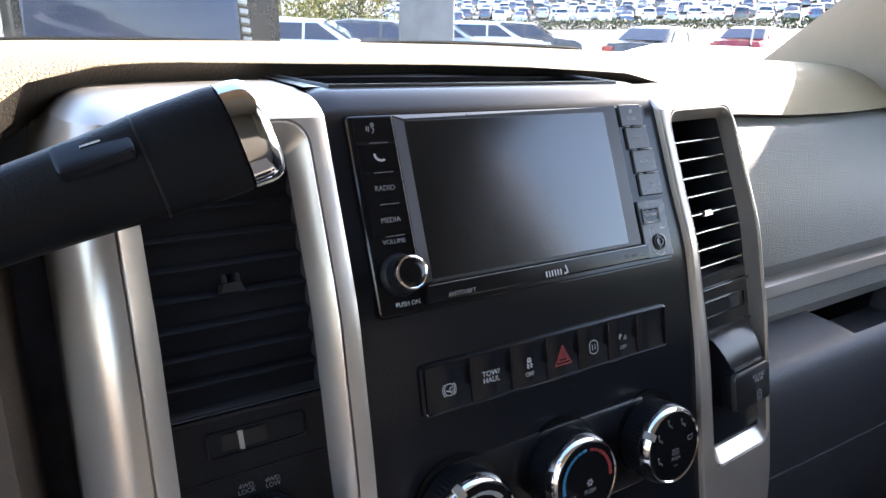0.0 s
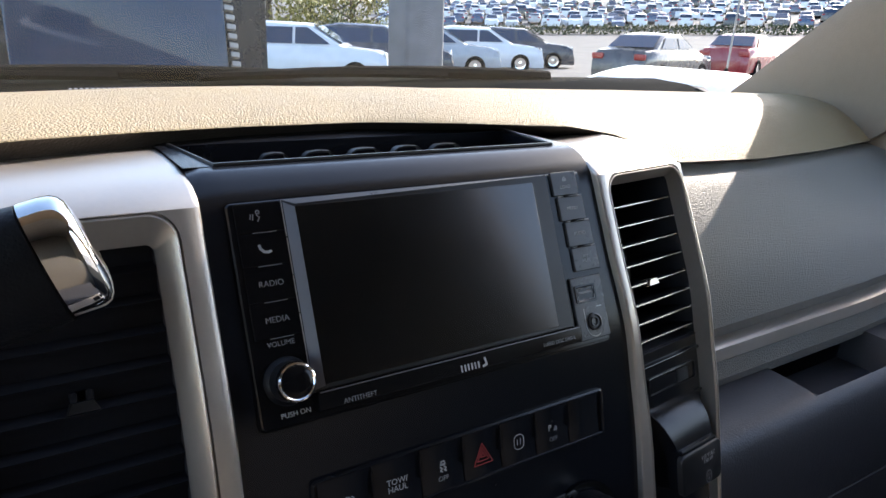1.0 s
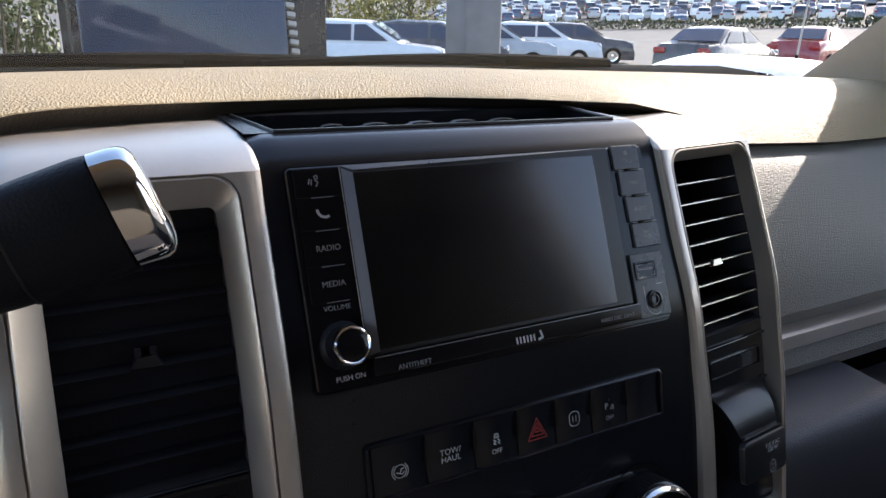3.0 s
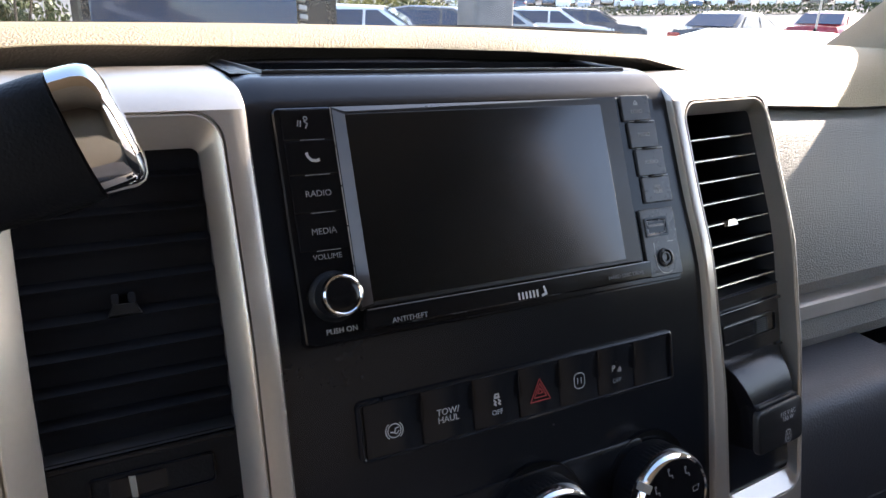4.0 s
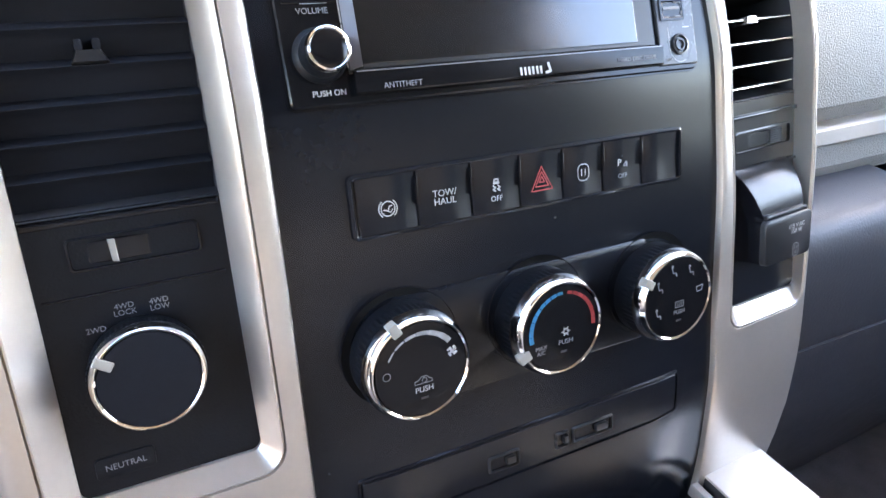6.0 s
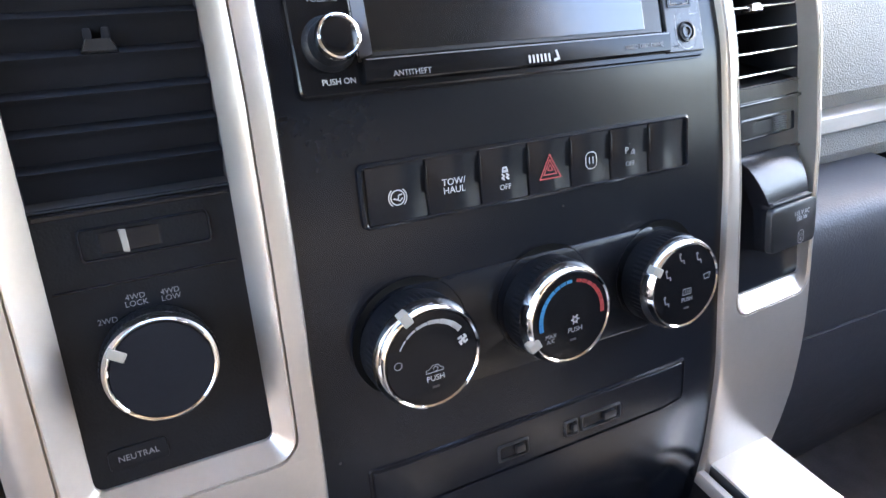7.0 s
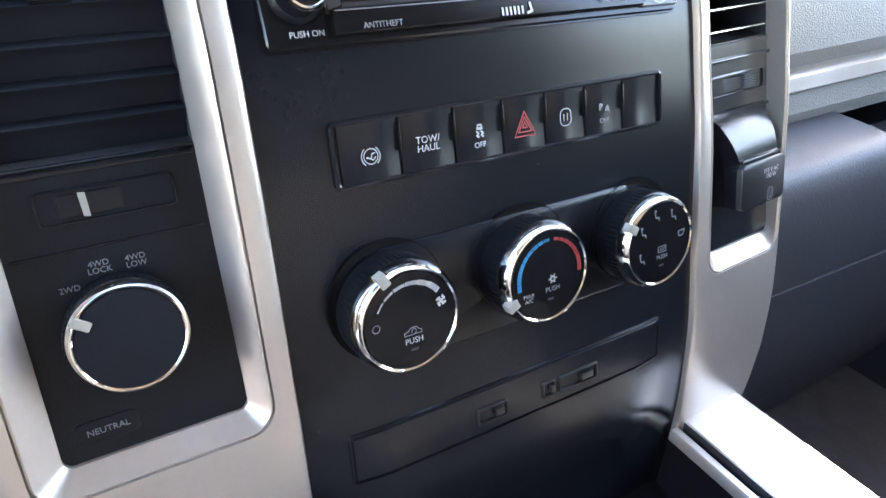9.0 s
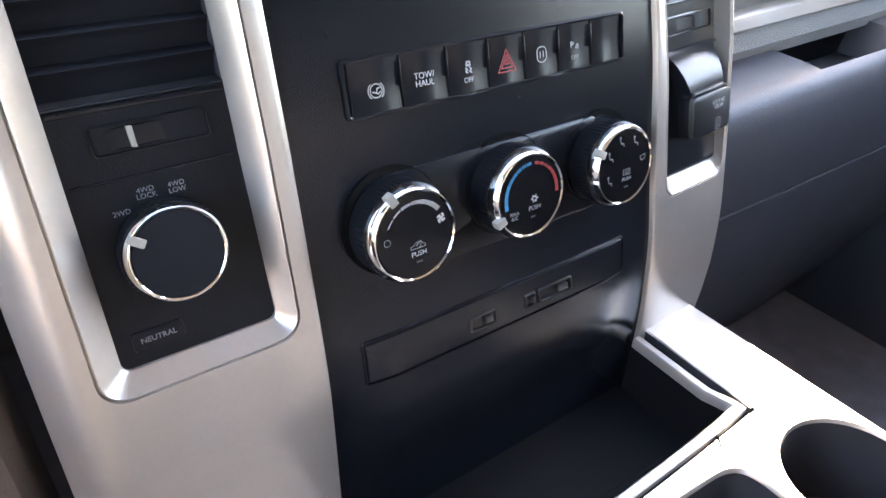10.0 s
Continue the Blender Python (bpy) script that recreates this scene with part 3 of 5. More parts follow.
def ring_knob(x, z, out, r, h, label, tick_deg, group, tick_w=0.26, tick_at=0.98, face_mat=M_GLOSS):
    """Rotary control: ribbed skirt, chrome ring, dark domed face, pointer."""
    kb = thing("rotary_knob", label, "control knob", at(x, z, out) if out > 0 else at_panel(x, z), group=group)
    bm = bmesh.new()
    n = 120
    loops = []
    for rr, zz, amp in ((r * 1.055, 0.0, 0.0), (r * 1.055, h * 0.25, 0.0), (r * 1.06, h * 0.40, 0.0003), (r * 1.06, h * 0.66, 0.0003), (r * 0.98, h * 0.68, 0.0)):
        loops.append([Vector(((rr + (amp if i % 2 else -amp)) * math.cos(2 * math.pi * i / n), (rr + (amp if i % 2 else -amp)) * math.sin(2 * math.pi * i / n), zz)) for i in range(n)])
    loft(bm, loops)
    part("skirt", bm, M_BLACKTEX, kb, "black ribbed skirt", local=True, angle=15)
    bm = bmesh.new()
    turn(bm, [(r * 1.050, h * 0.63), (r * 1.062, h * 0.66), (r * 1.06, h * 0.72), (r * 1.04, h * 0.83), (r * 1.005, h * 0.93), (r * 0.97, h * 0.985), (r * 0.945, h * 0.99), (r * 0.92, h * 0.96)], 64)
    part("chrome_ring", bm, M_CHROME, kb, "bright chrome ring", local=True)
    bm = bmesh.new()
    turn(bm, [(r * 0.915, h * 0.94), (r * 0.90, h * 0.965), (r * 0.6, h * 0.985), (r * 0.25, h * 0.99), (0.0004, h * 0.992)], 56, cap_last=True)
    face = part("face", bm, face_mat, kb, "smooth black face", local=True)
    m = pose(0, 0, 0, 0, 0, tick_deg)
    bm = bmesh.new()
    slab(bm, r * tick_w, r * 0.19, h * 0.80, h * 1.02, 0.0006, 0.0005, cx=r * tick_at, m=m)
    part("pointer", bm, M_TICK, kb, "ivory pointer mark", local=True)
    return kb, face


K4 = ring_knob(-0.1805, 1.1115, -recess(1.1115), 0.0202, 0.0150, "round black transfer case knob with chrome ring", 146, "", 0.34, 0.86, M_BLADE)


def knob_cup(x, z, r):
    bm = bmesh.new()
    turn(bm, [(r * 1.22, 0.0013), (r * 1.19, 0.0011), (r * 1.15, 0.0005), (r * 1.06, 0.0003)], 56, m=at(x, z))
    return part("dial_cup", bm, M_CUP, fascia)


# climate control plate and knobs
bm = bmesh.new()
pl = lambda w, h, o, r: [on(-0.0055 + x, 1.0925 + y, o) for x, y in rrect(w, h, r, 6)]
loft(bm, [pl(0.1495, 0.0560, -0.001, 0.004), pl(0.1495, 0.0560, 0.0006, 0.004), pl(0.148, 0.0545, 0.0012, 0.004)], cap_last=True)
part("dial_plate", bm, M_BLACK, fascia)
DIALS = ((-0.0761, 1.0963), (-0.0022, 1.0967), (0.0717, 1.0950))
for x, z in DIALS:
    knob_cup(x, z, 0.0235)
HK = 0.0215
KN = [ring_knob(x, z - 0.0020, 0.001, 0.0239, HK, lab, tk, "climate dials") for (x, z), lab, tk in zip(DIALS, (
    "black fan speed dial with chrome ring", "black temperature dial with chrome ring and blue and red bands", "black air direction dial with chrome ring"), (118, 205, 150))]
fz = HK * 0.995
I4 = pose(0, 0, fz)
fan, temp, air = [f for _, f in KN]
r = 0.0236
for i in range(6):
    a = 152 - 19.5 * i
    part("fan_bar", strokes(bmesh.new(), [arc(r * 0.72, a, a - 15, 5)], 0.0006 + 0.0004 * i, I4, 0.0), M_PRINT, fan, "white fan speed bar", smooth=False, local=True)
icon("off_mark", [arc(0.0017, 0, 360, 14, cx=-r * 0.70, cy=r * 0.05)], 0.0004, M_DIM, fan, I4, True)
icon("fan_mark", [[(r * 0.62 + 0.0022 * math.cos(radians(a + s)) * k, r * 0.22 + 0.0022 * math.sin(radians(a + s)) * k) for k, s in ((0.2, 0), (0.8, -15), (1.0, 25))] for a in (45, 135, 225, 315)], 0.0011, M_PRINT, fan, I4, True)
icon("recirculation_mark", [[(-0.0040, -0.0062), (-0.0040, -0.0048), (-0.0022, -0.0044), (-0.0008, -0.0030), (0.0018, -0.0030), (0.0030, -0.0044), (0.0042, -0.0050), (0.0042, -0.0062), (-0.0040, -0.0062)], arc(0.0011, 200, -80, 8, 0.0006, -0.0048)], 0.0004, M_DIM, fan, I4, True)
lettering("print", "PUSH", 0.0037, M_PRINT, fan, pose(0.0004, -0.0092, fz), local=True)
lettering("print", "PUSH", 0.0036, M_DIM, temp, pose(0.0016, -0.0070, fz), local=True)
lettering("print", "MAX\nA/C", 0.0030, M_DIM, temp, pose(-0.0125, -0.0085, fz), local=True)
lettering("print", "PUSH", 0.0033, M_DIM, air, pose(0.0006, -0.0078, fz), local=True)
for f, y in ((fan, -0.0132), (temp, -0.0118), (air, -0.0124)):
    icon("lamp_slot", [[(-0.0012, y), (0.0016, y)]], 0.0012, M_DARK, f, I4, True)
for i in range(9):
    a = 190 - 11.5 * i
    part("blue_bar", strokes(bmesh.new(), [arc(r * 0.76, a, a - 6.6, 3)], 0.0024 - 0.0001 * i, I4), M_BLUE, temp, "blue cold scale bar", smooth=False, local=True)
for i in range(8):
    a = 80 - 11.0 * i
    part("red_bar", strokes(bmesh.new(), [arc(r * 0.76, a, a - 6.2, 3)], 0.0016 + 0.0001 * i, I4), M_RED, temp, "red warm scale bar", smooth=False, local=True)
icon("snowflake_mark", [[(0.0016 + 0.0024 * math.cos(radians(a)), -0.0018 + 0.0024 * math.sin(radians(a))), (0.0016 + 0.0009 * math.cos(radians(a)), -0.0018 + 0.0009 * math.sin(radians(a)))] for a in range(0, 360, 60)] + [arc(0.0014, 0, 360, 10, 0.0016, -0.0018)], 0.0006, M_PRINT, temp, I4, True)
seat_mark = lambda x, y: [[(x - 0.0016, y + 0.0022), (x - 0.0008, y - 0.0006), (x + 0.0012, y - 0.0006), (x + 0.0016, y - 0.0024)], arc(0.0005, 0, 360, 6, x - 0.0014, y + 0.0030)]
for a in (215, 160, 115, 68):
    icon("air_mark", seat_mark(r * 0.64 * math.cos(radians(a - 10)), r * 0.66 * math.sin(radians(a - 10))), 0.0006, M_DIM, air, I4, True)
icon("screen_mark", [[(0.0120, 0.0035), (0.0165, 0.0042), (0.0158, 0.0012), (0.0127, 0.0008), (0.0120, 0.0035)]], 0.0005, M_DIM, air, I4, True)
icon("heater_mark", [[(-0.0024, -0.0050), (-0.0024, -0.0018), (0.0032, -0.0018), (0.0032, -0.0050), (-0.0024, -0.0050)]], 0.0004, M_DIM, air, I4, True)
for x in (-0.001, 0.0004, 0.0018):
    icon("heater_wave", [[(x, -0.0044), (x + 0.0004, -0.0026)]], 0.0004, M_DIM, air, I4, True)

# coin slot cover below the dials
cover = thing("slot_cover", "black plastic rectangular cover strip below the climate dials", "dashboard panel", on(-0.003, 1.013))
bm = bmesh.new()
def cl(w, h, o):
    pts = rrect(w, h, 0.0016, 3)
    fine = []
    for p, q in zip(pts, pts[1:] + pts[:1]):
        k = 24 if abs(q[0] - p[0]) > 0.05 else (4 if abs(q[1] - p[1]) > 0.01 else 1)
        fine += [(p[0] + (q[0] - p[0]) * j / k, p[1] + (q[1] - p[1]) * j / k) for j in range(k)]
    return [on(-0.004 + x, 1.0235 + y, o) for x, y in fine]
loft(bm, [cl(0.1995, 0.0265, 0.0002), cl(0.1990, 0.0260, 0.0010), cl(0.1980, 0.0250, 0.0012), cl(0.1972, 0.0242, -0.0010), cl(0.1964, 0.0234, -0.0010), cl(0.1958, 0.0228, 0.0008), cl(0.1950, 0.0220, 0.0012)])
grid(bm, [[on(-0.004 + x, 1.0235 + y, 0.0012) for x in np.linspace(-0.0974, 0.0974, 27)] for y in np.linspace(-0.0109, 0.0109, 5)])
part("cover", bm, M_BLACK, cover)
for x, w in ((0.0310, 0.027), (0.0105, 0.008), (-0.0260, 0.018)):
    bm = bmesh.new()
    m = at(x, 1.0215, 0.0012)
    fr = lambda d, o: [m @ Vector((xx, yy, o)) for xx, yy in rrect(w + d, 0.0085 + d, 0.001, 2)]
    loft(bm, [fr(0.001, 0.0), fr(0.0, 0.0012), fr(-0.001, 0.0012), fr(-0.002, -0.002)], cap_last=True)
    slab(bm, w * 0.3, 0.004, 0.0, 0.0022, 0.0005, 0.0004, cx=w * 0.2, m=m)
    part("latch", bm, M_VENT, cover)

# switch bank
bank = thing("switch_bank", "row of seven black rocker switches in a recessed frame", "switch panel", at(-0.0010, 1.1620))
bm = bmesh.new()
m = at(-0.0010, 1.1620)
W, H = 0.1815, 0.0240
fr = lambda d, o, rr: [m @ Vector((x, y, o)) for x, y in rrect(W + d, H + d, rr)]
loft(bm, [fr(0.004, -0.002, 0.003), fr(0.004, 0.0016, 0.003), fr(0.0016, 0.0022, 0.002), fr(0.0003, 0.0018, 0.0015), fr(0.0, -0.004, 0.0015)])
part("surround", bm, M_BLACK, bank)
SX = (-0.0905, -0.0627, -0.0357, -0.0098, 0.0147, 0.0392, 0.0640, 0.0885)
switches = []
for a, b in zip(SX, SX[1:]):
    bm = bmesh.new()
    w, cx = b - a - 0.0009, (a + b) / 2 + 0.0005
    sec = []
    for k in range(9):
        u = k / 8
        y = -H / 2 + H * u
        o = 0.0017 - 0.0005 * math.sin(math.pi * u) + 0.0002 * u
        sec.append((y, o))
    loops = [[m @ Vector((cx + x, y, o + e)) for y, o in sec] for x, e in ((-w / 2, -0.004), (-w / 2, -0.0004), (-w / 2 + 0.0006, 0.0), (w / 2 - 0.0006, 0.0), (w / 2, -0.0004), (w / 2, -0.004))]
    loft(bm, loops, closed=False)
    sw = part("rocker", bm, M_BLACK, bank)
    switches.append((sw, cx))
for a in SX[1:-1]:
    bm = bmesh.new()
    slab(bm, 0.0012, 0.012, -0.001, 0.0028, 0.0005, 0.0004, cx=a + 0.0005, cy=0.004, m=m)
    part("divider", bm, M_GLOSS, bank)
fm = lambda cx, y, o=-0.0006: m @ pose(cx, y, o)
o = 0.00185
def sw_icon(i, lines, w, mt, y=-0.002):
    icon("mark", lines, w, mt, switches[i][0], fm(switches[i][1], y, o))
sw_icon(0, [arc(0.0042, -50, 50, 8), arc(0.0042, 130, 230, 8), arc(0.0032, 0, 360, 16), [(-0.0020, -0.0004), (0.0, -0.0010), (0.0006, 0.0010), (0.0020, 0.0012)], [(-0.0018, -0.0002), (0.0010, -0.0016), (0.0022, -0.0004)]], 0.0005, M_PRINT)
lettering("print", "TOW/\nHAUL", 0.0043, M_PRINT, switches[1][0], fm(switches[1][1], -0.0012, o))
sw_icon(2, [[(-0.0012, 0.0030), (-0.0008, 0.0048), (0.0010, 0.0048), (0.0014, 0.0030), (-0.0012, 0.0030)], [(-0.0013, 0.0034), (0.0015, 0.0034)], [(-0.0016, 0.0020), (-0.0004, 0.0010), (-0.0016, 0.0002), (-0.0004, -0.0006)], [(0.0008, 0.0020), (0.0020, 0.0010), (0.0008, 0.0002), (0.0020, -0.0006)]], 0.0008, M_PRINT)
lettering("print", "OFF", 0.0036, M_PRINT, switches[2][0], fm(switches[2][1], -0.0062, o))
for k in (1.0, 0.62, 0.24):
    sw_icon(3, [[(-0.0060 * k, -0.0050 * k), (0.0060 * k, -0.0050 * k), (0, 0.0062 * k), (-0.0060 * k, -0.0050 * k)]], 0.00060, M_RED, -0.001)
sw_icon(4, [[p for p in rrect(0.0066, 0.0080, 0.0026, 4)] + [rrect(0.0066, 0.0080, 0.0026, 4)[0]], [(-0.0011, -0.0016), (-0.0011, 0.0016)], [(0.0011, -0.0016), (0.0011, 0.0016)]], 0.0005, M_PRINT, -0.001)
lettering("print", "P", 0.0048, M_PRINT, switches[5][0], fm(switches[5][1] - 0.002, 0.0005, o))
sw_icon(5, [[(0.0006, 0.0008), (0.0022, 0.0008), (0.0022, 0.0030), (0.0008, 0.0014)], [(0.0028, 0.0002), (0.0028, 0.0024)]], 0.0006, M_DIM, -0.002)
lettering("print", "OFF", 0.0034, M_DIM, switches[5][0], fm(switches[5][1], -0.0062, o))

# ---- radio ----
radio = thing("radio", "black double-height touchscreen radio with side buttons, screen switched off", "car radio", at(-0.0068, 1.2505))
m = at(-0.0068, 1.2505)
RW, RH = 0.2125, 0.1018
bm = bmesh.new()
fr = lambda d, oo, rr: [m @ Vector((x, y, oo)) for x, y in rrect(RW + d, RH + d, rr)]
loft(bm, [fr(0.0016, -0.004, 0.003), fr(0.0016, 0.0004, 0.003), fr(0.0, 0.0004, 0.0025), fr(0.0, 0.0012, 0.0025), fr(-0.0014, 0.0020, 0.002)], cap_last=True)
part("faceplate", bm, M_GLOSS, radio)
L = lambda x, z: (x + 0.0068, (z - 1.2505) * 1.087)      # stack coordinates to the radio's face
def radio_slab(name, xa, xb, za, zb, o0, o1, material, rr=0.001, bev=0.0006, parent=None, label=""):
    (u0, v0), (u1, v1) = L(xa, za), L(xb, zb)
    b = bmesh.new()
    slab(b, u1 - u0, v1 - v0, o0, o1, rr, bev, (u0 + u1) / 2, (v0 + v1) / 2, m=m)
    return part(name, b, material, parent or radio, label, smooth=False)
# screen block: left chamfer lifts the glass proud of the button column
(u0, v0), (u1, v1) = L(-0.0876, 1.2145), L(0.0700, 1.2970)
bm = bmesh.new()
g0 = [(u0, v0), (u1, v0), (u1, v1), (u0, v1)]
g1 = [(u0 + 0.0055, v0 + 0.0012), (u1 - 0.0003, v0 + 0.0012), (u1 - 0.0003, v1 - 0.0006), (u0 + 0.0055, v1 - 0.0030)]
loft(bm, [[m @ Vector((x, y, 0.0018)) for x, y in g0], [m @ Vector((x, y, 0.0024)) for x, y in g0], [m @ Vector((x, y, 0.0052)) for x, y in g1]], cap_last=True)
part("screen_surround", bm, M_VENT, radio, smooth=False)
radio_slab("screen", -0.0824, 0.0592, 1.2172, 1.2932, 0.0050, 0.00545, M_SCREEN, 0.0005, 0.0002, label="dark matt display glass")
bm = bmesh.new()
bv = [Vector((u0 + 0.0006, v0 + 0.0012, 0.00265)), Vector((u0 + 0.0052, v0 + 0.0022, 0.0052)), Vector((u0 + 0.0052, v1 - 0.0045, 0.0052)), Vector((u0 + 0.0006, v1 - 0.0012, 0.00265))]
loft(bm, [[m @ p for p in bv], [m @ (p + Vector((-0.0002, 0, 0.0005))) for p in bv]], True, True)
part("bevel", bm, M_BEVEL, radio, "grey bevel beside the display", smooth=False)
for va, vb in zip(np.linspace(v0 + 0.002, v1, 6), np.linspace(v0 + 0.002, v1, 6)[1:]):
    icon("edge_line", [[(u0 - 0.0002, va + 0.0005), (u0 - 0.0002, vb - 0.0005)]], 0.0005, M_BEIGEMETAL, radio, m @ pose(0, 0, 0.0027))
# strip below the screen
(u0, v0), (u1, v1) = L(-0.0870, 1.2062), L(0.0737, 1.2148)
bm = bmesh.new()
loft(bm, [[m @ Vector((x, y, z)) for y, z in ((v0, 0.0016), (v0 + 0.0004, 0.0054), (v0 + 0.0010, 0.0060), (v1 - 0.0010, 0.0068), (v1 - 0.0002, 0.0067), (v1 + 0.0004, 0.0046))] for x in (u0, u1)], True, True)
part("lower_strip", bm, M_GLOSS, radio)
icon("strip_edge", [[(u0 + 0.001, v1 - 0.0004), (u1 - 0.001, v1 - 0.0004)]], 0.0006, M_BEVEL, radio, m @ pose(0, 0, 0.0069))
PF = lambda x, z, oo: m @ pose(*L(x, z), oo)
lettering("print", "ANTITHEFT", 0.0033, M_DIM, radio, PF(-0.0670, 1.2085, 0.0068))
lettering("print", "HARD DISC DRIVE", 0.0029, M_DIM, radio, PF(0.0565, 1.2098, 0.0068))
for i in range(6):
    icon("brand_bar", [[(-0.0081 + i * 0.0021, -0.0014), (-0.0081 + i * 0.0021, 0.0014)]], 0.0011, M_PRINT, radio, PF(-0.0020, 1.2090, 0.0068))
icon("brand_bar", [[(0.0050, -0.0014), (0.0074, -0.0008), (0.0066, 0.0026)]], 0.0012, M_PRINT, radio, PF(-0.0020, 1.2090, 0.0068))
# left buttons
zb5 = (1.2965, 1.2840, 1.2700, 1.2550, 1.2400)
for i in range(4):
    bt = radio_slab("button", -0.1100, -0.0865, zb5[i + 1] + 0.0002, zb5[i] - 0.0002, 0.0018, 0.0026, M_GLOSS, 0.0006, 0.0003)
    zc = (zb5[i] + zb5[i + 1]) / 2
    if i >= 2:
        lettering("print", ("RADIO", "MEDIA")[i - 2], 0.0038, M_DIM, bt, PF(-0.0985, zc, 0.0028))
    elif i == 1:
        icon("phone_mark", [[(-0.0026, 0.0018), (-0.0022, 0.0002), (-0.0008, -0.0012), (0.0012, -0.0016), (0.0024, -0.0012)]], 0.0012, M_PRINT, bt, PF(-0.0985, zc, 0.0028))
    else:
        icon("voice_mark", [arc(0.0008, 0, 360, 8, 0.001, 0.002), [(0.0004, 0.0008), (0.0016, -0.0004), (0.0006, -0.0022)], [(-0.0012, 0.0010), (-0.0016, -0.0014)], [(-0.0022, 0.0012), (-0.0028, -0.0010)]], 0.0006, M_DIM, bt, PF(-0.1005, zc + 0.0005, 0.0028))
    icon("button_edge", [[(-0.0045, 0), (0.0062, 0)]], 0.0003, M_DIM, radio, PF(-0.0985, zb5[i + 1], 0.0028))
lettering("print", "VOLUME", 0.0033, M_DIM, radio, PF(-0.0985, 1.2375, 0.0023))
lettering("print", "PUSH ON", 0.0033, M_PRINT, radio, PF(-0.0970, 1.2082, 0.0023))
mk = PF(-0.0983, 1.2218, 0.0015)
bm = bmesh.new()
turn(bm, [(0.0112, 0.0), (0.0108, 0.0015), (0.0092, 0.0030), (0.0086, 0.0125), (0.0078, 0.0130)], 40, m=mk)
vk = part("volume_knob", bm, M_BLACKTEX, radio, "black volume knob with chrome rim")
bm = bmesh.new()
turn(bm, [(0.0088, 0.0108), (0.0089, 0.0124), (0.0084, 0.0139), (0.0077, 0.0143), (0.0071, 0.0138)], 40, m=mk)
part("chrome_ring", bm, M_CHROME, vk)
bm = bmesh.new()
turn(bm, [(0.0073, 0.0137), (0.0067, 0.0141), (0.004, 0.0144), (0.0003, 0.0145)], 40, cap_last=True, m=mk)
part("cap", bm, M_GLOSS, vk)
# right buttons and sockets
zr = (1.2982, 1.2843, 1.2705, 1.2562, 1.2425)
xr_ = (0.0755, 0.0778, 0.0800, 0.0812)
for i, txt in enumerate(("LOAD", "MENU", "AUDIO", "MY\nFILES")):
    x0_ = xr_[i] - 0.0005
    bt = radio_slab("button", x0_, x0_ + 0.0195, zr[i + 1] + 0.0004, zr[i] - 0.0004, 0.0018, 0.0036, M_BTN, 0.0008, 0.0005)
    xm = x0_ + 0.0098
    lettering("print", txt, 0.0030, M_PRINT, bt, PF(xm, (zr[i] + zr[i + 1]) / 2 - (0.002 if i == 0 else 0), 0.0037))
    if i == 0:
        icon("eject_mark", [[(-0.0013, 0), (0.0013, 0), (0, 0.0014), (-0.0013, 0)], [(-0.0013, -0.0008), (0.0013, -0.0008)]], 0.0005, M_PRINT, bt, PF(xm, 1.2935, 0.0037))
    else:
        b = bmesh.new()
        uu, vv = L(xm, zr[i])
        slab(b, 0.0095, 0.0016, 0.003, 0.0050, 0.0006, 0.0004, uu, vv, m=m)
        part("bump", b, M_GLOSS, radio)
        icon("button_edge", [[(-0.0090, 0), (-0.0055, 0)], [(0.0055, 0), (0.0090, 0)]], 0.0005, M_PRINT, radio, PF(xm, zr[i], 0.0037))
sock = radio_slab("socket_panel", 0.0745, 0.0990, 1.2060, 1.2400, 0.0018, 0.0036, M_BTN, 0.001, 0.0006)
us = PF(0.0845, 1.2308, 0.0036)
bm = bmesh.new()
fr = lambda w, h, oo: [us @ Vector((x, y, oo)) for x, y in rrect(w, h, 0.0008, 2)]
loft(bm, [fr(0.0155, 0.0105, 0.0), fr(0.0155, 0.0105, 0.0008), fr(0.0135, 0.0085, 0.0008), fr(0.0125, 0.0072, 0.0002)], cap_last=True)
usb = part("usb_socket", bm, M_GLOSS, sock)
for k, seg in enumerate(([(-0.0062, 0.0010), (-0.0062, 0.0034), (-0.002, 0.0034)], [(0.002, 0.0034), (0.0062, 0.0034), (0.0062, 0.0010)], [(-0.0062, -0.0010), (-0.0062, -0.0034), (-0.002, -0.0034)], [(0.002, -0.0034), (0.0062, -0.0034), (0.0062, -0.0010)])):
    icon("usb_shell", [seg], 0.0005, M_DIM, usb, us @ pose(0, 0, 0.0006))
icon("usb_tongue", [[(-0.005, 0.0008), (0.005, 0.0008)]], 0.0014, M_DIM, usb, us @ pose(0, 0, 0.0005))
ax = PF(0.0876, 1.2150, 0.0036)
bm = bmesh.new()
turn(bm, [(0.0052, 0.0), (0.0052, 0.0012), (0.0042, 0.0014), (0.0038, 0.0002), (0.0032, 0.0002), (0.003, 0.001), (0.0022, 0.001), (0.0018, -0.002)], 28, m=ax)
part("aux_socket", bm, M_VENT, sock)
icon("groove_line", [[(-0.0065, 0.0085), (-0.0065, -0.002)] + arc(0.0065, 180, 300, 8, 0, -0.002), [(0.0035, 0.0085), (0.0075, 0.0085)]], 0.0005, M_PRINT, sock, ax)
lettering("print", "AUX", 0.0022, M_DIM, sock, PF(0.0800, 1.2085, 0.0037))

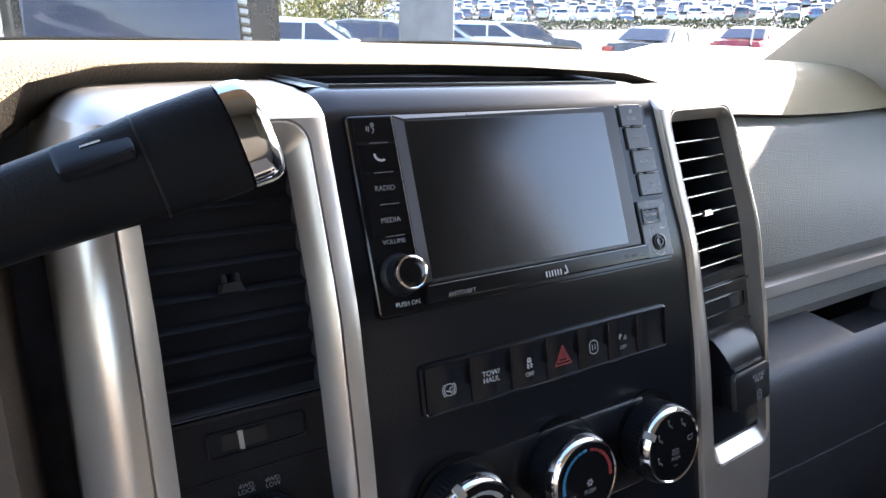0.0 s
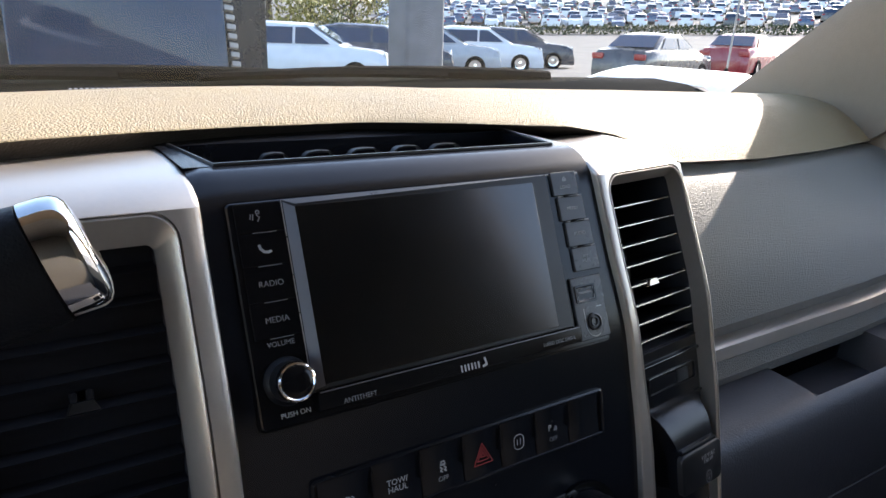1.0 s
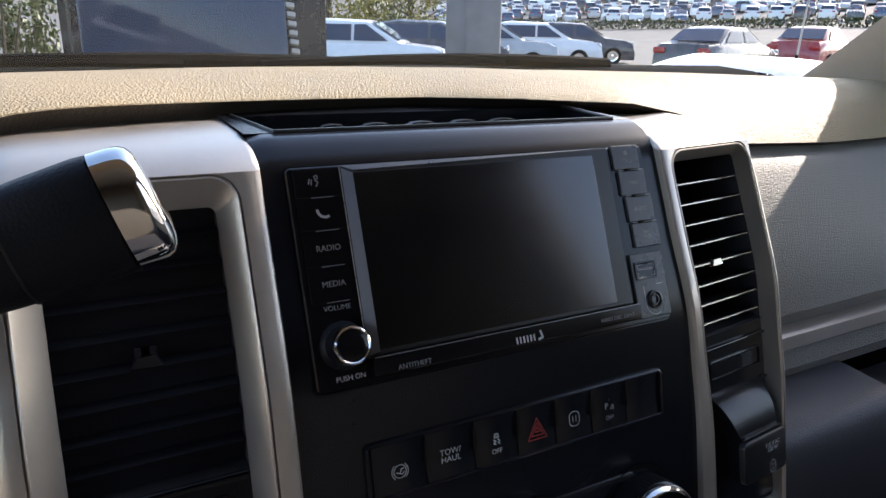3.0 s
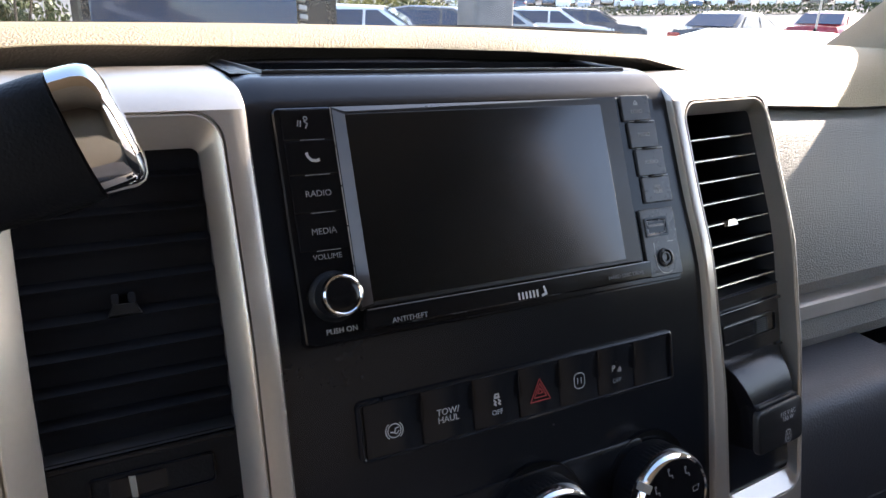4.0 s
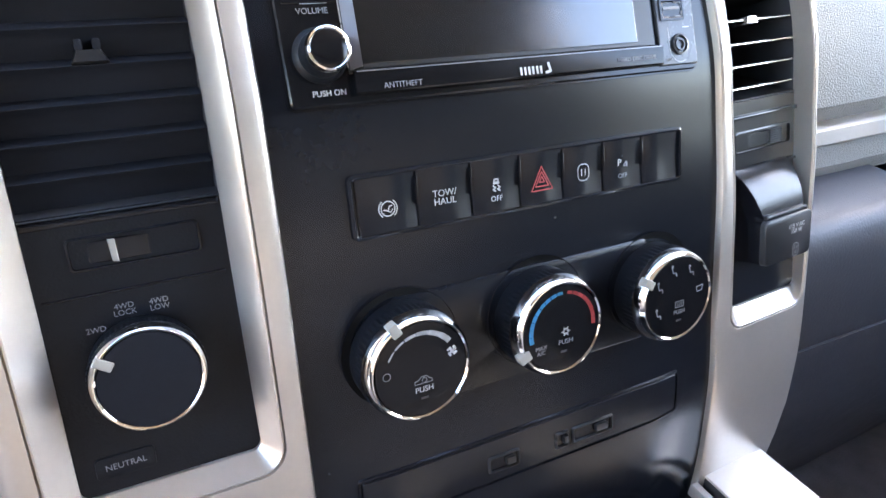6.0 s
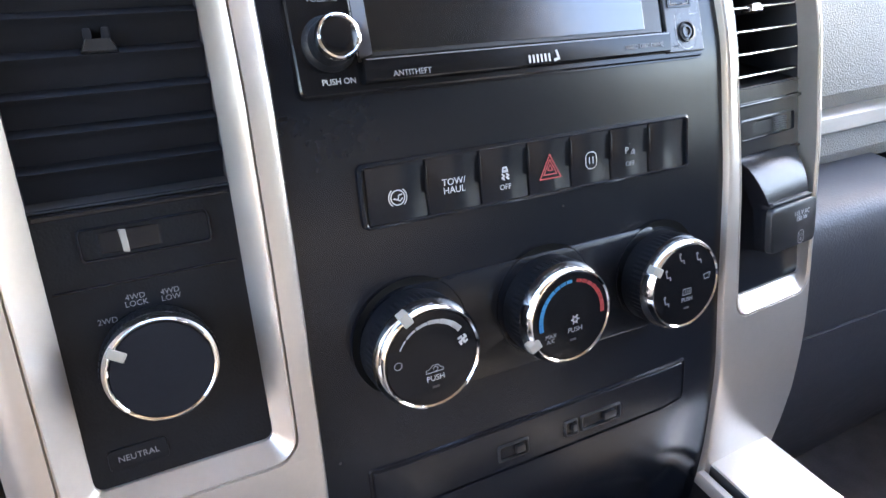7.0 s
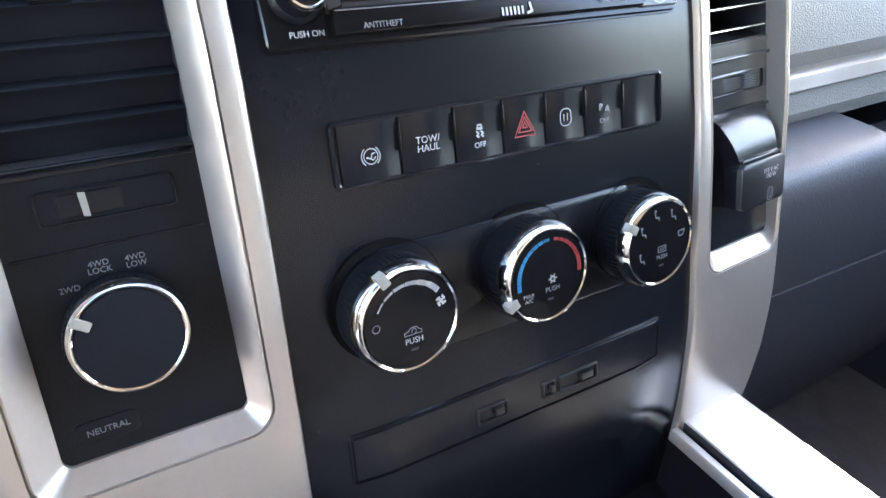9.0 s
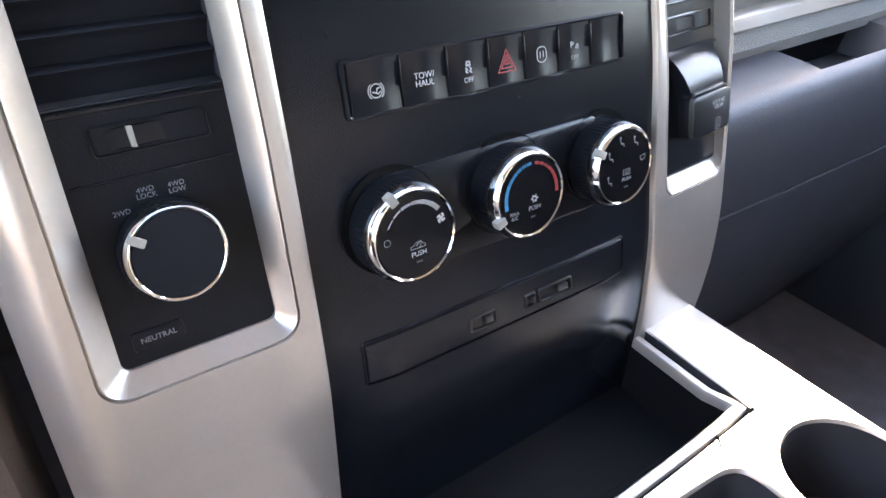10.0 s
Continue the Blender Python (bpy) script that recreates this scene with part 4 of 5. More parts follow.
# passenger side pod: vent, thumbwheel, outlet
vent(cxr, hwr, 1.179, 1.2758, pz1r + 0.002, 8, (0.1680, 1.2255), False)
podp = thing("passenger_pod_panel", "flat black panel below the passenger side vent", "dashboard panel", on(cxr, pzr))
pod_panel(cxr, hwr, pzr - 0.0015, 1.1795, podp, M_BLACK)
bm = bmesh.new()
slab(bm, 0.0715, 0.0022, -0.001, 0.003, 0.0006, 0.0008, m=at(cxr, 1.1720, -0.0095))
slab(bm, 0.0715, 0.0018, -0.001, 0.0022, 0.0006, 0.0006, m=at(cxr, 1.1415, -0.0095))
part("ridge", bm, M_GLOSS, podp)
thumbwheel(0.1735, 1.1555, 0.0520, "black ribbed vent thumbwheel without pointer", None, -0.0190, 0.0170)
outlet = thing("outlet_cover", "black hinged cover over the household power outlet", "power outlet", on(0.172, 1.075))
bm = bmesh.new()
rows = []
for z, o in ((1.1415, -0.0098), (1.1400, -0.0066), (1.1370, -0.0030), (1.1325, 0.0004), (1.1270, 0.0034), (1.1210, 0.0054), (1.1150, 0.0064), (1.1105, 0.0066), (1.1100, -0.008)):
    xl = 0.1450 + 0.0150 * min(1.0, max(0.0, (1.1400 - z) / 0.030)) ** 0.8
    rows.append([Vector((x, front(x, z) - oo, z)) for x, oo in ((xl - 0.0014, -0.0098), (xl, min(o, -0.004)), (xl + 0.0008, o), (0.172, o), (0.185, o), (0.1985, o), (0.2010, -0.0098))])
grid(bm, rows)
part("hood", bm, M_BLACK, outlet)
bm = bmesh.new()
yw = front(0.178, 1.0985)
mo = at(0.178, 1.0985, 0.0)
mo.translation = Vector((0.1785, yw, 1.0985))
slab(bm, 0.046, 0.0280, 0.0060, 0.0100, 0.004, 0.0012, cy=0.0012, m=mo)
door = part("flap", bm, M_VENT, outlet)
bm = bmesh.new()
slab(bm, 0.040, 0.005, -0.004, 0.0085, 0.001, 0.001, cy=0.0155, m=mo)
part("hinge", bm, M_BLACK, outlet)
bm = bmesh.new()
slab(bm, 0.034, 0.028, -0.012, 0.0059, 0.003, 0.001, cx=0.0, cy=-0.0005, m=mo)
part("socket_block", bm, M_BLACK, outlet)
mt = mo @ pose(0.005, 0, 0.0101)
lettering("print", "115 V AC\n150 W", 0.0040, M_PRINT, door, mt @ pose(0.002, 0.006, 0))
icon("socket_mark", [[p for p in rrect(0.0054, 0.0080, 0.002, 3)] + [rrect(0.0054, 0.0080, 0.002, 3)[0]], [(-0.0011, 0.0006), (-0.0011, 0.0022)], [(0.0011, 0.0006), (0.0011, 0.0022)], arc(0.0007, 0, 360, 8, 0, -0.0016)], 0.0005, M_PRINT, door, mt @ pose(0.002, -0.0075, 0))

# the whole stack stands turned a little towards the driver
STACK_TURN = Matrix.Translation((0, 0, 1.16)) @ pose(0, 0, 0, 0, 0, 2.6) @ pose(0, 0, 0, 0, 0.75, 0) @ Matrix.Translation((0, 0, -1.16))
for ob in list(scene.collection.objects):
    if ob.parent is None and "label" in ob and ob.data is None:
        ob.matrix_basis = STACK_TURN @ ob.matrix_basis


# ---- dashboard ----
def lip(x):
    """Front lower edge of the dash pad: y, z."""
    xs = (-0.75, -0.30, -0.268, -0.250, -0.215, -0.185, -0.13, -0.08, 0.0, 0.07, 0.156, 0.219, 0.25, 0.293, 0.44, 0.60, 0.78)
    ys = (0.03, 0.03, 0.050, 0.078, 0.095, 0.106, 0.130, 0.145, 0.154, 0.138, 0.130, 0.147, 0.148, 0.148, 0.171, 0.205, 0.25)
    zs = (1.28, 1.287, 1.302, 1.315, 1.3220, 1.3225, 1.3205, 1.3190, 1.3175, 1.316, 1.3115, 1.300, 1.288, 1.273, 1.263, 1.2565, 1.252)
    return float(np.interp(x, xs, ys)), float(np.interp(x, xs, zs))


def crest(x):
    return float(np.interp(x, (-0.7, -0.1, 0.10, 0.38, 0.59, 0.8), (1.331, 1.3295, 1.328, 1.319, 1.310, 1.302)))


dash = thing("dash_pad", "grained beige vinyl dashboard top pad, sunlit", "dashboard", (0, 0.3, 1.30))
bm = bmesh.new()
rows, edge_rows = [], []
for x in np.concatenate((np.linspace(-0.75, -0.27, 10), np.linspace(-0.262, 0.30, 40), np.linspace(0.32, 0.78, 16))):
    y, z = lip(x)
    c = crest(x)
    dz = c - z
    soft = 0.55 + 0.45 * min(1.0, max(0.0, (x - 0.20) / 0.10))
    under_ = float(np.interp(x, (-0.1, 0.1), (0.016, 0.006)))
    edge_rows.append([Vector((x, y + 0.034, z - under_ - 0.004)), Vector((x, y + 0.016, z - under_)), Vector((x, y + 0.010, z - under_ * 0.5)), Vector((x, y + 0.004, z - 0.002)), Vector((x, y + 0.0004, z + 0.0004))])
    row = [Vector((x, y, z))]
    for dy, f, dy2, f2 in ((0.002, 0.20, 0.003, 0.06), (0.007, 0.40, 0.011, 0.22), (0.015, 0.58, 0.024, 0.44), (0.028, 0.75, 0.040, 0.66), (0.045, 0.88, 0.060, 0.84), (0.070, 0.97, 0.085, 0.95), (0.095, 1.0, 0.115, 1.0)):
        row.append(Vector((x, y + dy + (dy2 - dy) * soft, z + dz * (f + (f2 - f) * soft))))
    y1 = row[-1].y
    for t, d in ((0.12, -0.0008), (0.25, -0.0045), (0.42, -0.012), (0.6, -0.022), (0.8, -0.034), (1.0, -0.046)):
        row.append(Vector((x, y1 + (0.66 - 0.25 * max(0, abs(x) - 0.2) ** 1.5 - y1) * t, c + d)))
    rows.append(row)
grid(bm, rows)
part("pad", bm, M_PAD, dash)
# undercut below the lip: its shade is painted, not a darker vinyl
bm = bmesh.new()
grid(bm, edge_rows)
part("lower_edge", bm, M_UNDER, dash, "underside of the pad, its shade painted dark brown")

# defroster grille at the glass
dg_ = thing("defroster_grille", "black ribbed defroster grille at the foot of the windscreen", "air vent", (-0.05, 0.5, 1.30))
for i in range(40):
    bm = bmesh.new()
    x = -0.148 + i * 0.0048
    box(bm, (x, 0.49, 1.302), (x + 0.0026, 0.505, 1.3125))
    part("rib", bm, M_DIM, dg_, smooth=False)

# passenger side: upper panel, trim strip, lower glovebox
passenger = thing("passenger_dash_panel", "beige grained vinyl passenger dash panel, half shade greyed into its colour", "dashboard panel", (0.45, 0.1, 1.1))
bm = bmesh.new()
rows = []
XS = np.linspace(0.19, 0.80, 26)
for t in np.linspace(0, 1, 14):
    row = []
    for x in XS:
        y, z = lip(max(x, 0.26))
        z -= 0.004
        y += 0.002
        zt_, yt_ = 1.143 + 0.03 * (x - 0.3), 0.084 + 0.05 * max(0, x - 0.5)
        bulge = 0.012 * math.sin(math.pi * t)
        row.append(Vector((x, y + (yt_ - y) * t - bulge + (0.012 if t == 0 else 0), z + (zt_ - z) * t)))
    rows.append(row)
grid(bm, rows)
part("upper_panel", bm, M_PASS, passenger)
def strip(name, pts, material, parent, label="", n=24, x0=0.19, x1=0.80, slope=0.030):
    b = bmesh.new()
    grid(b, [[Vector((x, y + 0.05 * max(0, x - 0.5), z + slope * (x - 0.3))) for x in np.linspace(x0, x1, n)] for y, z in pts])
    return part(name, b, material, parent, label)
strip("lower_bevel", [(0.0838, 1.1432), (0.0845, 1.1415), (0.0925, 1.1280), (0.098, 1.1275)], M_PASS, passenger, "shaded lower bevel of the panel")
trim = thing("dash_trim_strip", "satin silver trim strip across the passenger dash", "dashboard trim", (0.45, 0.07, 1.12))
strip("band", [(0.097, 1.1290), (0.081, 1.1285), (0.0770, 1.1270), (0.0750, 1.1168), (0.0765, 1.1153), (0.084, 1.1150)], M_SILVER, trim)
glove = thing("glovebox", "dark slate padded lower glovebox with a grip recess", "glovebox", (0.45, 0.05, 1.0))
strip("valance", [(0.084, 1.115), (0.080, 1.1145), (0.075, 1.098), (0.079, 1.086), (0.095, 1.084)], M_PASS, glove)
def lid_row(x):
    """Section of the lid; the grip is a pit sunk into its top shelf."""
    pit = float(np.interp(x, (0.366, 0.378, 0.512, 0.522), (0.0, 1.0, 1.0, 0.0)))
    pts = [(0.095, 1.0900 - 0.034 * pit), (0.070, 1.0895 - 0.034 * pit), (0.045, 1.0880 - 0.033 * pit), (0.036, 1.0868 - 0.031 * pit), (0.030, 1.0850), (0.024, 1.0810), (0.019, 1.0740), (0.015, 1.058), (0.012, 1.03), (0.012, 1.000), (0.014, 0.985)]
    return [Vector((x, y + 0.05 * max(0, x - 0.5), z + 0.030 * (x - 0.3))) for y, z in pts]
bm = bmesh.new()
grid(bm, [lid_row(x) for x in (0.19, 0.23, 0.27, 0.31, 0.34, 0.360, 0.366, 0.370, 0.374, 0.378, 0.40, 0.44, 0.48, 0.512, 0.515, 0.519, 0.522, 0.56, 0.60, 0.65, 0.70, 0.75, 0.80)])
part("lid", bm, M_LOWER, glove)
strip("knee_panel", [(0.020, 0.985), (0.0135, 0.983), (0.016, 0.95), (0.03, 0.88), (0.07, 0.78), (0.15, 0.62)], M_LOWER, glove)
# driver side: cluster trim and column shroud
cluster = thing("cluster_trim", "dark brown plastic trim beside the instrument cluster", "dashboard trim", (-0.33, 0.1, 1.0))
bm = bmesh.new()
grid(bm, [[Vector((x, y, z)) for x, y in ((-0.268, 0.11), (-0.269, 0.045), (-0.274, 0.032), (-0.295, 0.024), (-0.60, 0.02), (-0.80, 0.05))] for z in (0.70, 0.95, 1.10, 1.20, 1.26, 1.285)])
part("panel", bm, M_BROWN, cluster)

# ---- column shift lever ----
lever = thing("shift_lever", "black column gear shift lever with chrome end cap", "gear lever", (-0.37, -0.02, 1.25))
A0, A1 = Vector((-0.1765, -0.020, 1.3040)), Vector((-0.42, -0.014, 1.2330))
ax_ = (A0 - A1).normalized()
up_ = Vector((0, 0, 1)) - ax_ * ax_.z
up_.normalize()
dp_ = ax_.cross(up_)
def lever_loop(s, h, d, tilt=0.0, n=28):
    """Oval section at s metres from the tip."""
    c = A0 - ax_ * s
    return [c + up_ * (h * math.copysign(abs(math.sin(a)) ** 0.8, math.sin(a))) + dp_ * (d * math.copysign(abs(math.cos(a)) ** 0.8, math.cos(a))) + ax_ * (tilt * math.sin(a)) for a in np.linspace(0, 2 * math.pi, n, endpoint=False)]
bm = bmesh.new()
loft(bm, [lever_loop(s, h, d, -0.0008) for s, h, d in ((0.0065, 0.0165, 0.0105), (0.008, 0.0200, 0.0125), (0.012, 0.0203, 0.0128), (0.030, 0.0195, 0.0125), (0.055, 0.0172, 0.012), (0.085, 0.0155, 0.011), (0.11, 0.0145, 0.0105), (0.15, 0.013, 0.010), (0.25, 0.011, 0.010))], True, True)
part("grip", bm, M_BLACKTEX, lever)
bm = bmesh.new()
loft(bm, [lever_loop(s, h, d, -0.001) for s, h, d in ((0.0075, 0.0190, 0.0118), (0.0070, 0.0203, 0.0128), (0.001, 0.0202, 0.0127), (-0.002, 0.0197, 0.0123), (-0.0042, 0.0186, 0.0114), (-0.0056, 0.0166, 0.0098), (-0.0065, 0.0135, 0.0074), (-0.0070, 0.008, 0.004))], True, True)
part("end_cap", bm, M_CHROME, lever, "polished chrome end cap")
bm = bmesh.new()
mb = Matrix((ax_, up_, -dp_)).transposed().to_4x4()
if (mb.to_3x3() @ Vector((0, 0, 1))).y > 0:
    mb = Matrix((-ax_, up_, dp_)).transposed().to_4x4()
mb = mb @ pose(0, 0, 0, -56)
mb.translation = A0 - ax_ * 0.0525 + (mb.to_3x3() @ Vector((0, 0, 1))) * 0.0146
slab(bm, 0.0250, 0.0135, -0.002, 0.0020, 0.0025, 0.001, m=mb)
bt = part("button", bm, M_BLACK, lever)
icon("minus_mark", [[(-0.003, 0.002), (0.003, 0.002)]], 0.0009, M_PRINT, bt, mb @ pose(0, 0, 0.0023))
bm = bmesh.new()
loft(bm, [lever_loop(s, h, d) for s, h, d in ((0.0375, 0.0180, 0.0117), (0.0378, 0.0192, 0.0126), (0.0384, 0.0192, 0.0126), (0.0388, 0.0180, 0.0114))], True, True)
part("seam_ring", bm, M_VENT, lever)

# ---- console ----
console = thing("center_console", "satin silver centre console top with tray and cup holders", "console", (0, -0.15, 0.65))
ZC = 0.942
def edge_r(y):
    return float(np.interp(y, (-0.6, -0.30, -0.021), (0.190, 0.1885, 0.1865)))
def edge_l(y):
    return XC * 2 - edge_r(y)
TX = 0.1290
def tray_rear(x):
    u = min(1.0, max(0.0, (x - XC + TX) / (2 * TX)))
    return -0.1265 + 0.012 * max(0, (u - 0.35) / 0.65) ** 1.2
ys = list(np.linspace(-0.018, -0.118, 9))
for sgn in (1, -1):
    bm = bmesh.new()
    rows = []
    for y in ys:
        er = edge_r(y) if sgn > 0 else edge_l(y)
        ti = XC + sgn * 0.1375
        rows.append([Vector((er + sgn * 0.006, y, ZC - 0.30)), Vector((er + sgn * 0.006, y, ZC - 0.012)), Vector((er + sgn * 0.004, y, ZC - 0.004)), Vector((er, y, ZC)), Vector((er * 0.5 + ti * 0.5, y, ZC + 0.0008)), Vector((ti, y, ZC)), Vector((ti - sgn * 0.0008, y, ZC - 0.0012))])
    grid(bm, rows)
    part("side_rail", bm, M_SILVER, console)
    # rail's inner wall goes dark here to paint the shade in the gap
    part("gap_wall", grid(bmesh.new(), [[r_[-1], r_[-1] - Vector((0, 0, 0.020))] for r_ in rows]), M_DARK, console)
# rear deck with two round holders cut through
bm = bmesh.new()
holes = ((0.1415, -0.1865, 0.0440), (0.040, -0.1905, 0.0500))
n = 144
y0, y1 = -0.1180, -0.265
def deck_cell(xa, xb, hole, power=2):
    cx, cy, rr = hole
    inner, outer = [], []
    for i in range(n):
        a = 2 * math.pi * i / n
        dx, dy = math.cos(a), math.sin(a)
        xb_ = xb if xb is not None else edge_r(cy) 
        k = min(((xb_ - cx) / dx) if dx > 1e-9 else 9, ((xa - cx) / dx) if dx < -1e-9 else 9, ((y0 - cy) / dy) if dy > 1e-9 else 9, ((y1 - cy) / dy) if dy < -1e-9 else 9)
        outer.append(Vector((cx + dx * k, cy + dy * k, ZC)))
        g = rr / (abs(dx) ** power + abs(dy) ** power) ** (1 / power)
        inner.append((cx + dx * g, cy + dy * g))
    for c in ((xa, y0), (xb_, y0), (xb_, y1), (xa, y1)):
        near = min(range(n), key=lambda i: (outer[i].x - c[0]) ** 2 + (outer[i].y - c[1]) ** 2)
        outer[near] = Vector((c[0], c[1], ZC))
    for p in outer:
        if xb is None and p.x > xb_ - 1e-6:
            p.x = edge_r(p.y)
        if p.y > y0 - 1e-6 and p.x < XC + 0.1375:
            p.y = tray_rear(p.x) - 0.0068
    v = lambda s, dz: [Vector((cx + (x - cx) * s, cy + (y - cy) * s, ZC + dz)) for x, y in inner]
    loft(bm, [[p + Vector((0, 0, -0.014)) for p in outer], outer, v(1.0, 0.0), v(0.985, -0.0008), v(0.97, -0.004)])
    return v
va = deck_cell(0.0935, None, holes[0])
vb = deck_cell(-0.0960, 0.0935, holes[1], 6)
grid(bm, [[Vector((edge_l(y), y, ZC - 0.3)), Vector((edge_l(y), y, ZC)), Vector((-0.0960, y, ZC))] for y in (y0, y1)])
grid(bm, [[Vector((edge_r(y), y, ZC)), Vector((edge_r(y) + 0.004, y, ZC - 0.004)), Vector((edge_r(y) + 0.006, y, ZC - 0.012)), Vector((edge_r(y) + 0.006, y, ZC - 0.3))] for y in (y0, -0.18, y1)])
part("deck", bm, M_SILVER, console)
for v in (va, vb):
    bm = bmesh.new()
    loft(bm, [v(0.97, -0.003), v(0.95, -0.03), v(0.90, -0.07), v(0.5, -0.072), v(0.05, -0.072)], cap_last=True)
    part("cup_holder", bm, M_DARK, console, "dark plastic cup holder")
bm = bmesh.new()
box(bm, (edge_l(-0.3), -0.62, 0.62), (edge_r(-0.3), -0.2655, ZC + 0.03))
part("armrest_base", bm, M_LOWER, console, smooth=False)
# tray
tray = thing("console_tray", "dark rubber-lined open tray with a silver rim", "tray", (0, -0.07, 0.92))
bm = bmesh.new()
def tray_loop(d, z):
    pts = [(XC - TX + d, -0.024), (XC - TX + d, -0.089), (XC - TX + d, -0.100), (XC - TX + d, -0.106), (XC - TX + d, -0.120 + d)]
    for i in range(1, 12):
        u = i / 12
        x = XC - TX + d + (2 * TX - 2 * d) * u
        pts.append((x, -0.1265 + d + 0.012 * max(0, (u - 0.35) / 0.65) ** 1.2))
    pts += [(XC + TX - d, -0.113 + d), (XC + TX - d, -0.106), (XC + TX - d, -0.100), (XC + TX - d, -0.089), (XC + TX - d, -0.024)]
    # the sides lie a little lower than the back
    drop = lambda y: 0.0060 * min(1.0, max(0.0, (y + 0.111) / 0.022))
    return [Vector((x, y, z - drop(y))) for x, y in pts]
# groove in a dark colour for the shade between rim and rail
loft(bm, [tray_loop(-0.0080, ZC - 0.0085), tray_loop(-0.0041, ZC - 0.0085), tray_loop(-0.0041, ZC - 0.0022)], closed=False)
part("groove", bm, M_DARK, tray, "gap round the rim, its shade painted dark")
bm = bmesh.new()
loft(bm, [tray_loop(-0.0042, ZC - 0.0028), tray_loop(-0.0040, ZC + 0.0008), tray_loop(-0.0025, ZC + 0.0020), tray_loop(0.0016, ZC + 0.0016), tray_loop(0.0032, ZC - 0.0005), tray_loop(0.0036, ZC - 0.006)], closed=False)
part("rim", bm, M_SILVER, tray)
bm = bmesh.new()
loft(bm, [tray_loop(0.0034, ZC - 0.005), tray_loop(0.0055, ZC - 0.046), tray_loop(0.014, ZC - 0.052)], closed=False)
part("wall", bm, M_MAT, tray)
bm = bmesh.new()
rows = []
for y in np.linspace(-0.124, -0.02, 79):
    k = round((y + 0.124) / 0.1040 * 78)
    rows.append([Vector((x, y, ZC - 0.0515 + (0.00035 if k % 3 == 0 and y < -0.088 and abs(x - XC) < 0.095 else 0))) for x in np.linspace(XC - 0.120, XC + 0.120, 9)])
grid(bm, rows)
part("mat", bm, M_MAT, tray, "ribbed black rubber mat", angle=8)

# ---- cab shell ----
shell = thing("cab_floor", "grey carpeted cab floor", "floor", (0, 0, 0.6), kind="structure")
bm = bmesh.new()
box(bm, (-0.95, -1.95, 0.55), (0.95, 0.75, 0.60))
part("floor", bm, M_CARPET, shell, smooth=False)
bm = bmesh.new()
box(bm, (-0.95, 0.68, 0.60), (0.95, 0.72, 1.27))
part("firewall", bm, M_CARPET, shell, smooth=False)
roof = tagged(part("ceiling", box(bmesh.new(), (-0.80, -1.92, 1.94), (0.80, -0.04, 1.98)), M_CLOTH, smooth=False), "grey-beige cloth headliner", "ceiling", kind="structure")
tagged(part("wall_back", box(bmesh.new(), (-0.86, -1.94, 0.60), (0.86, -1.90, 1.94)), M_BROWN, smooth=False), "plain brown rear cab wall", "wall", kind="structure")
# no such wall in the cab: added for what the dashboard reflects
tagged(part("wall_middle", box(bmesh.new(), (-0.78, -0.90, 0.60), (0.78, -0.85, 1.22)), M_SEATWALL, smooth=False), "plain beige low wall added in place of the unseen seats", "wall", kind="structure")
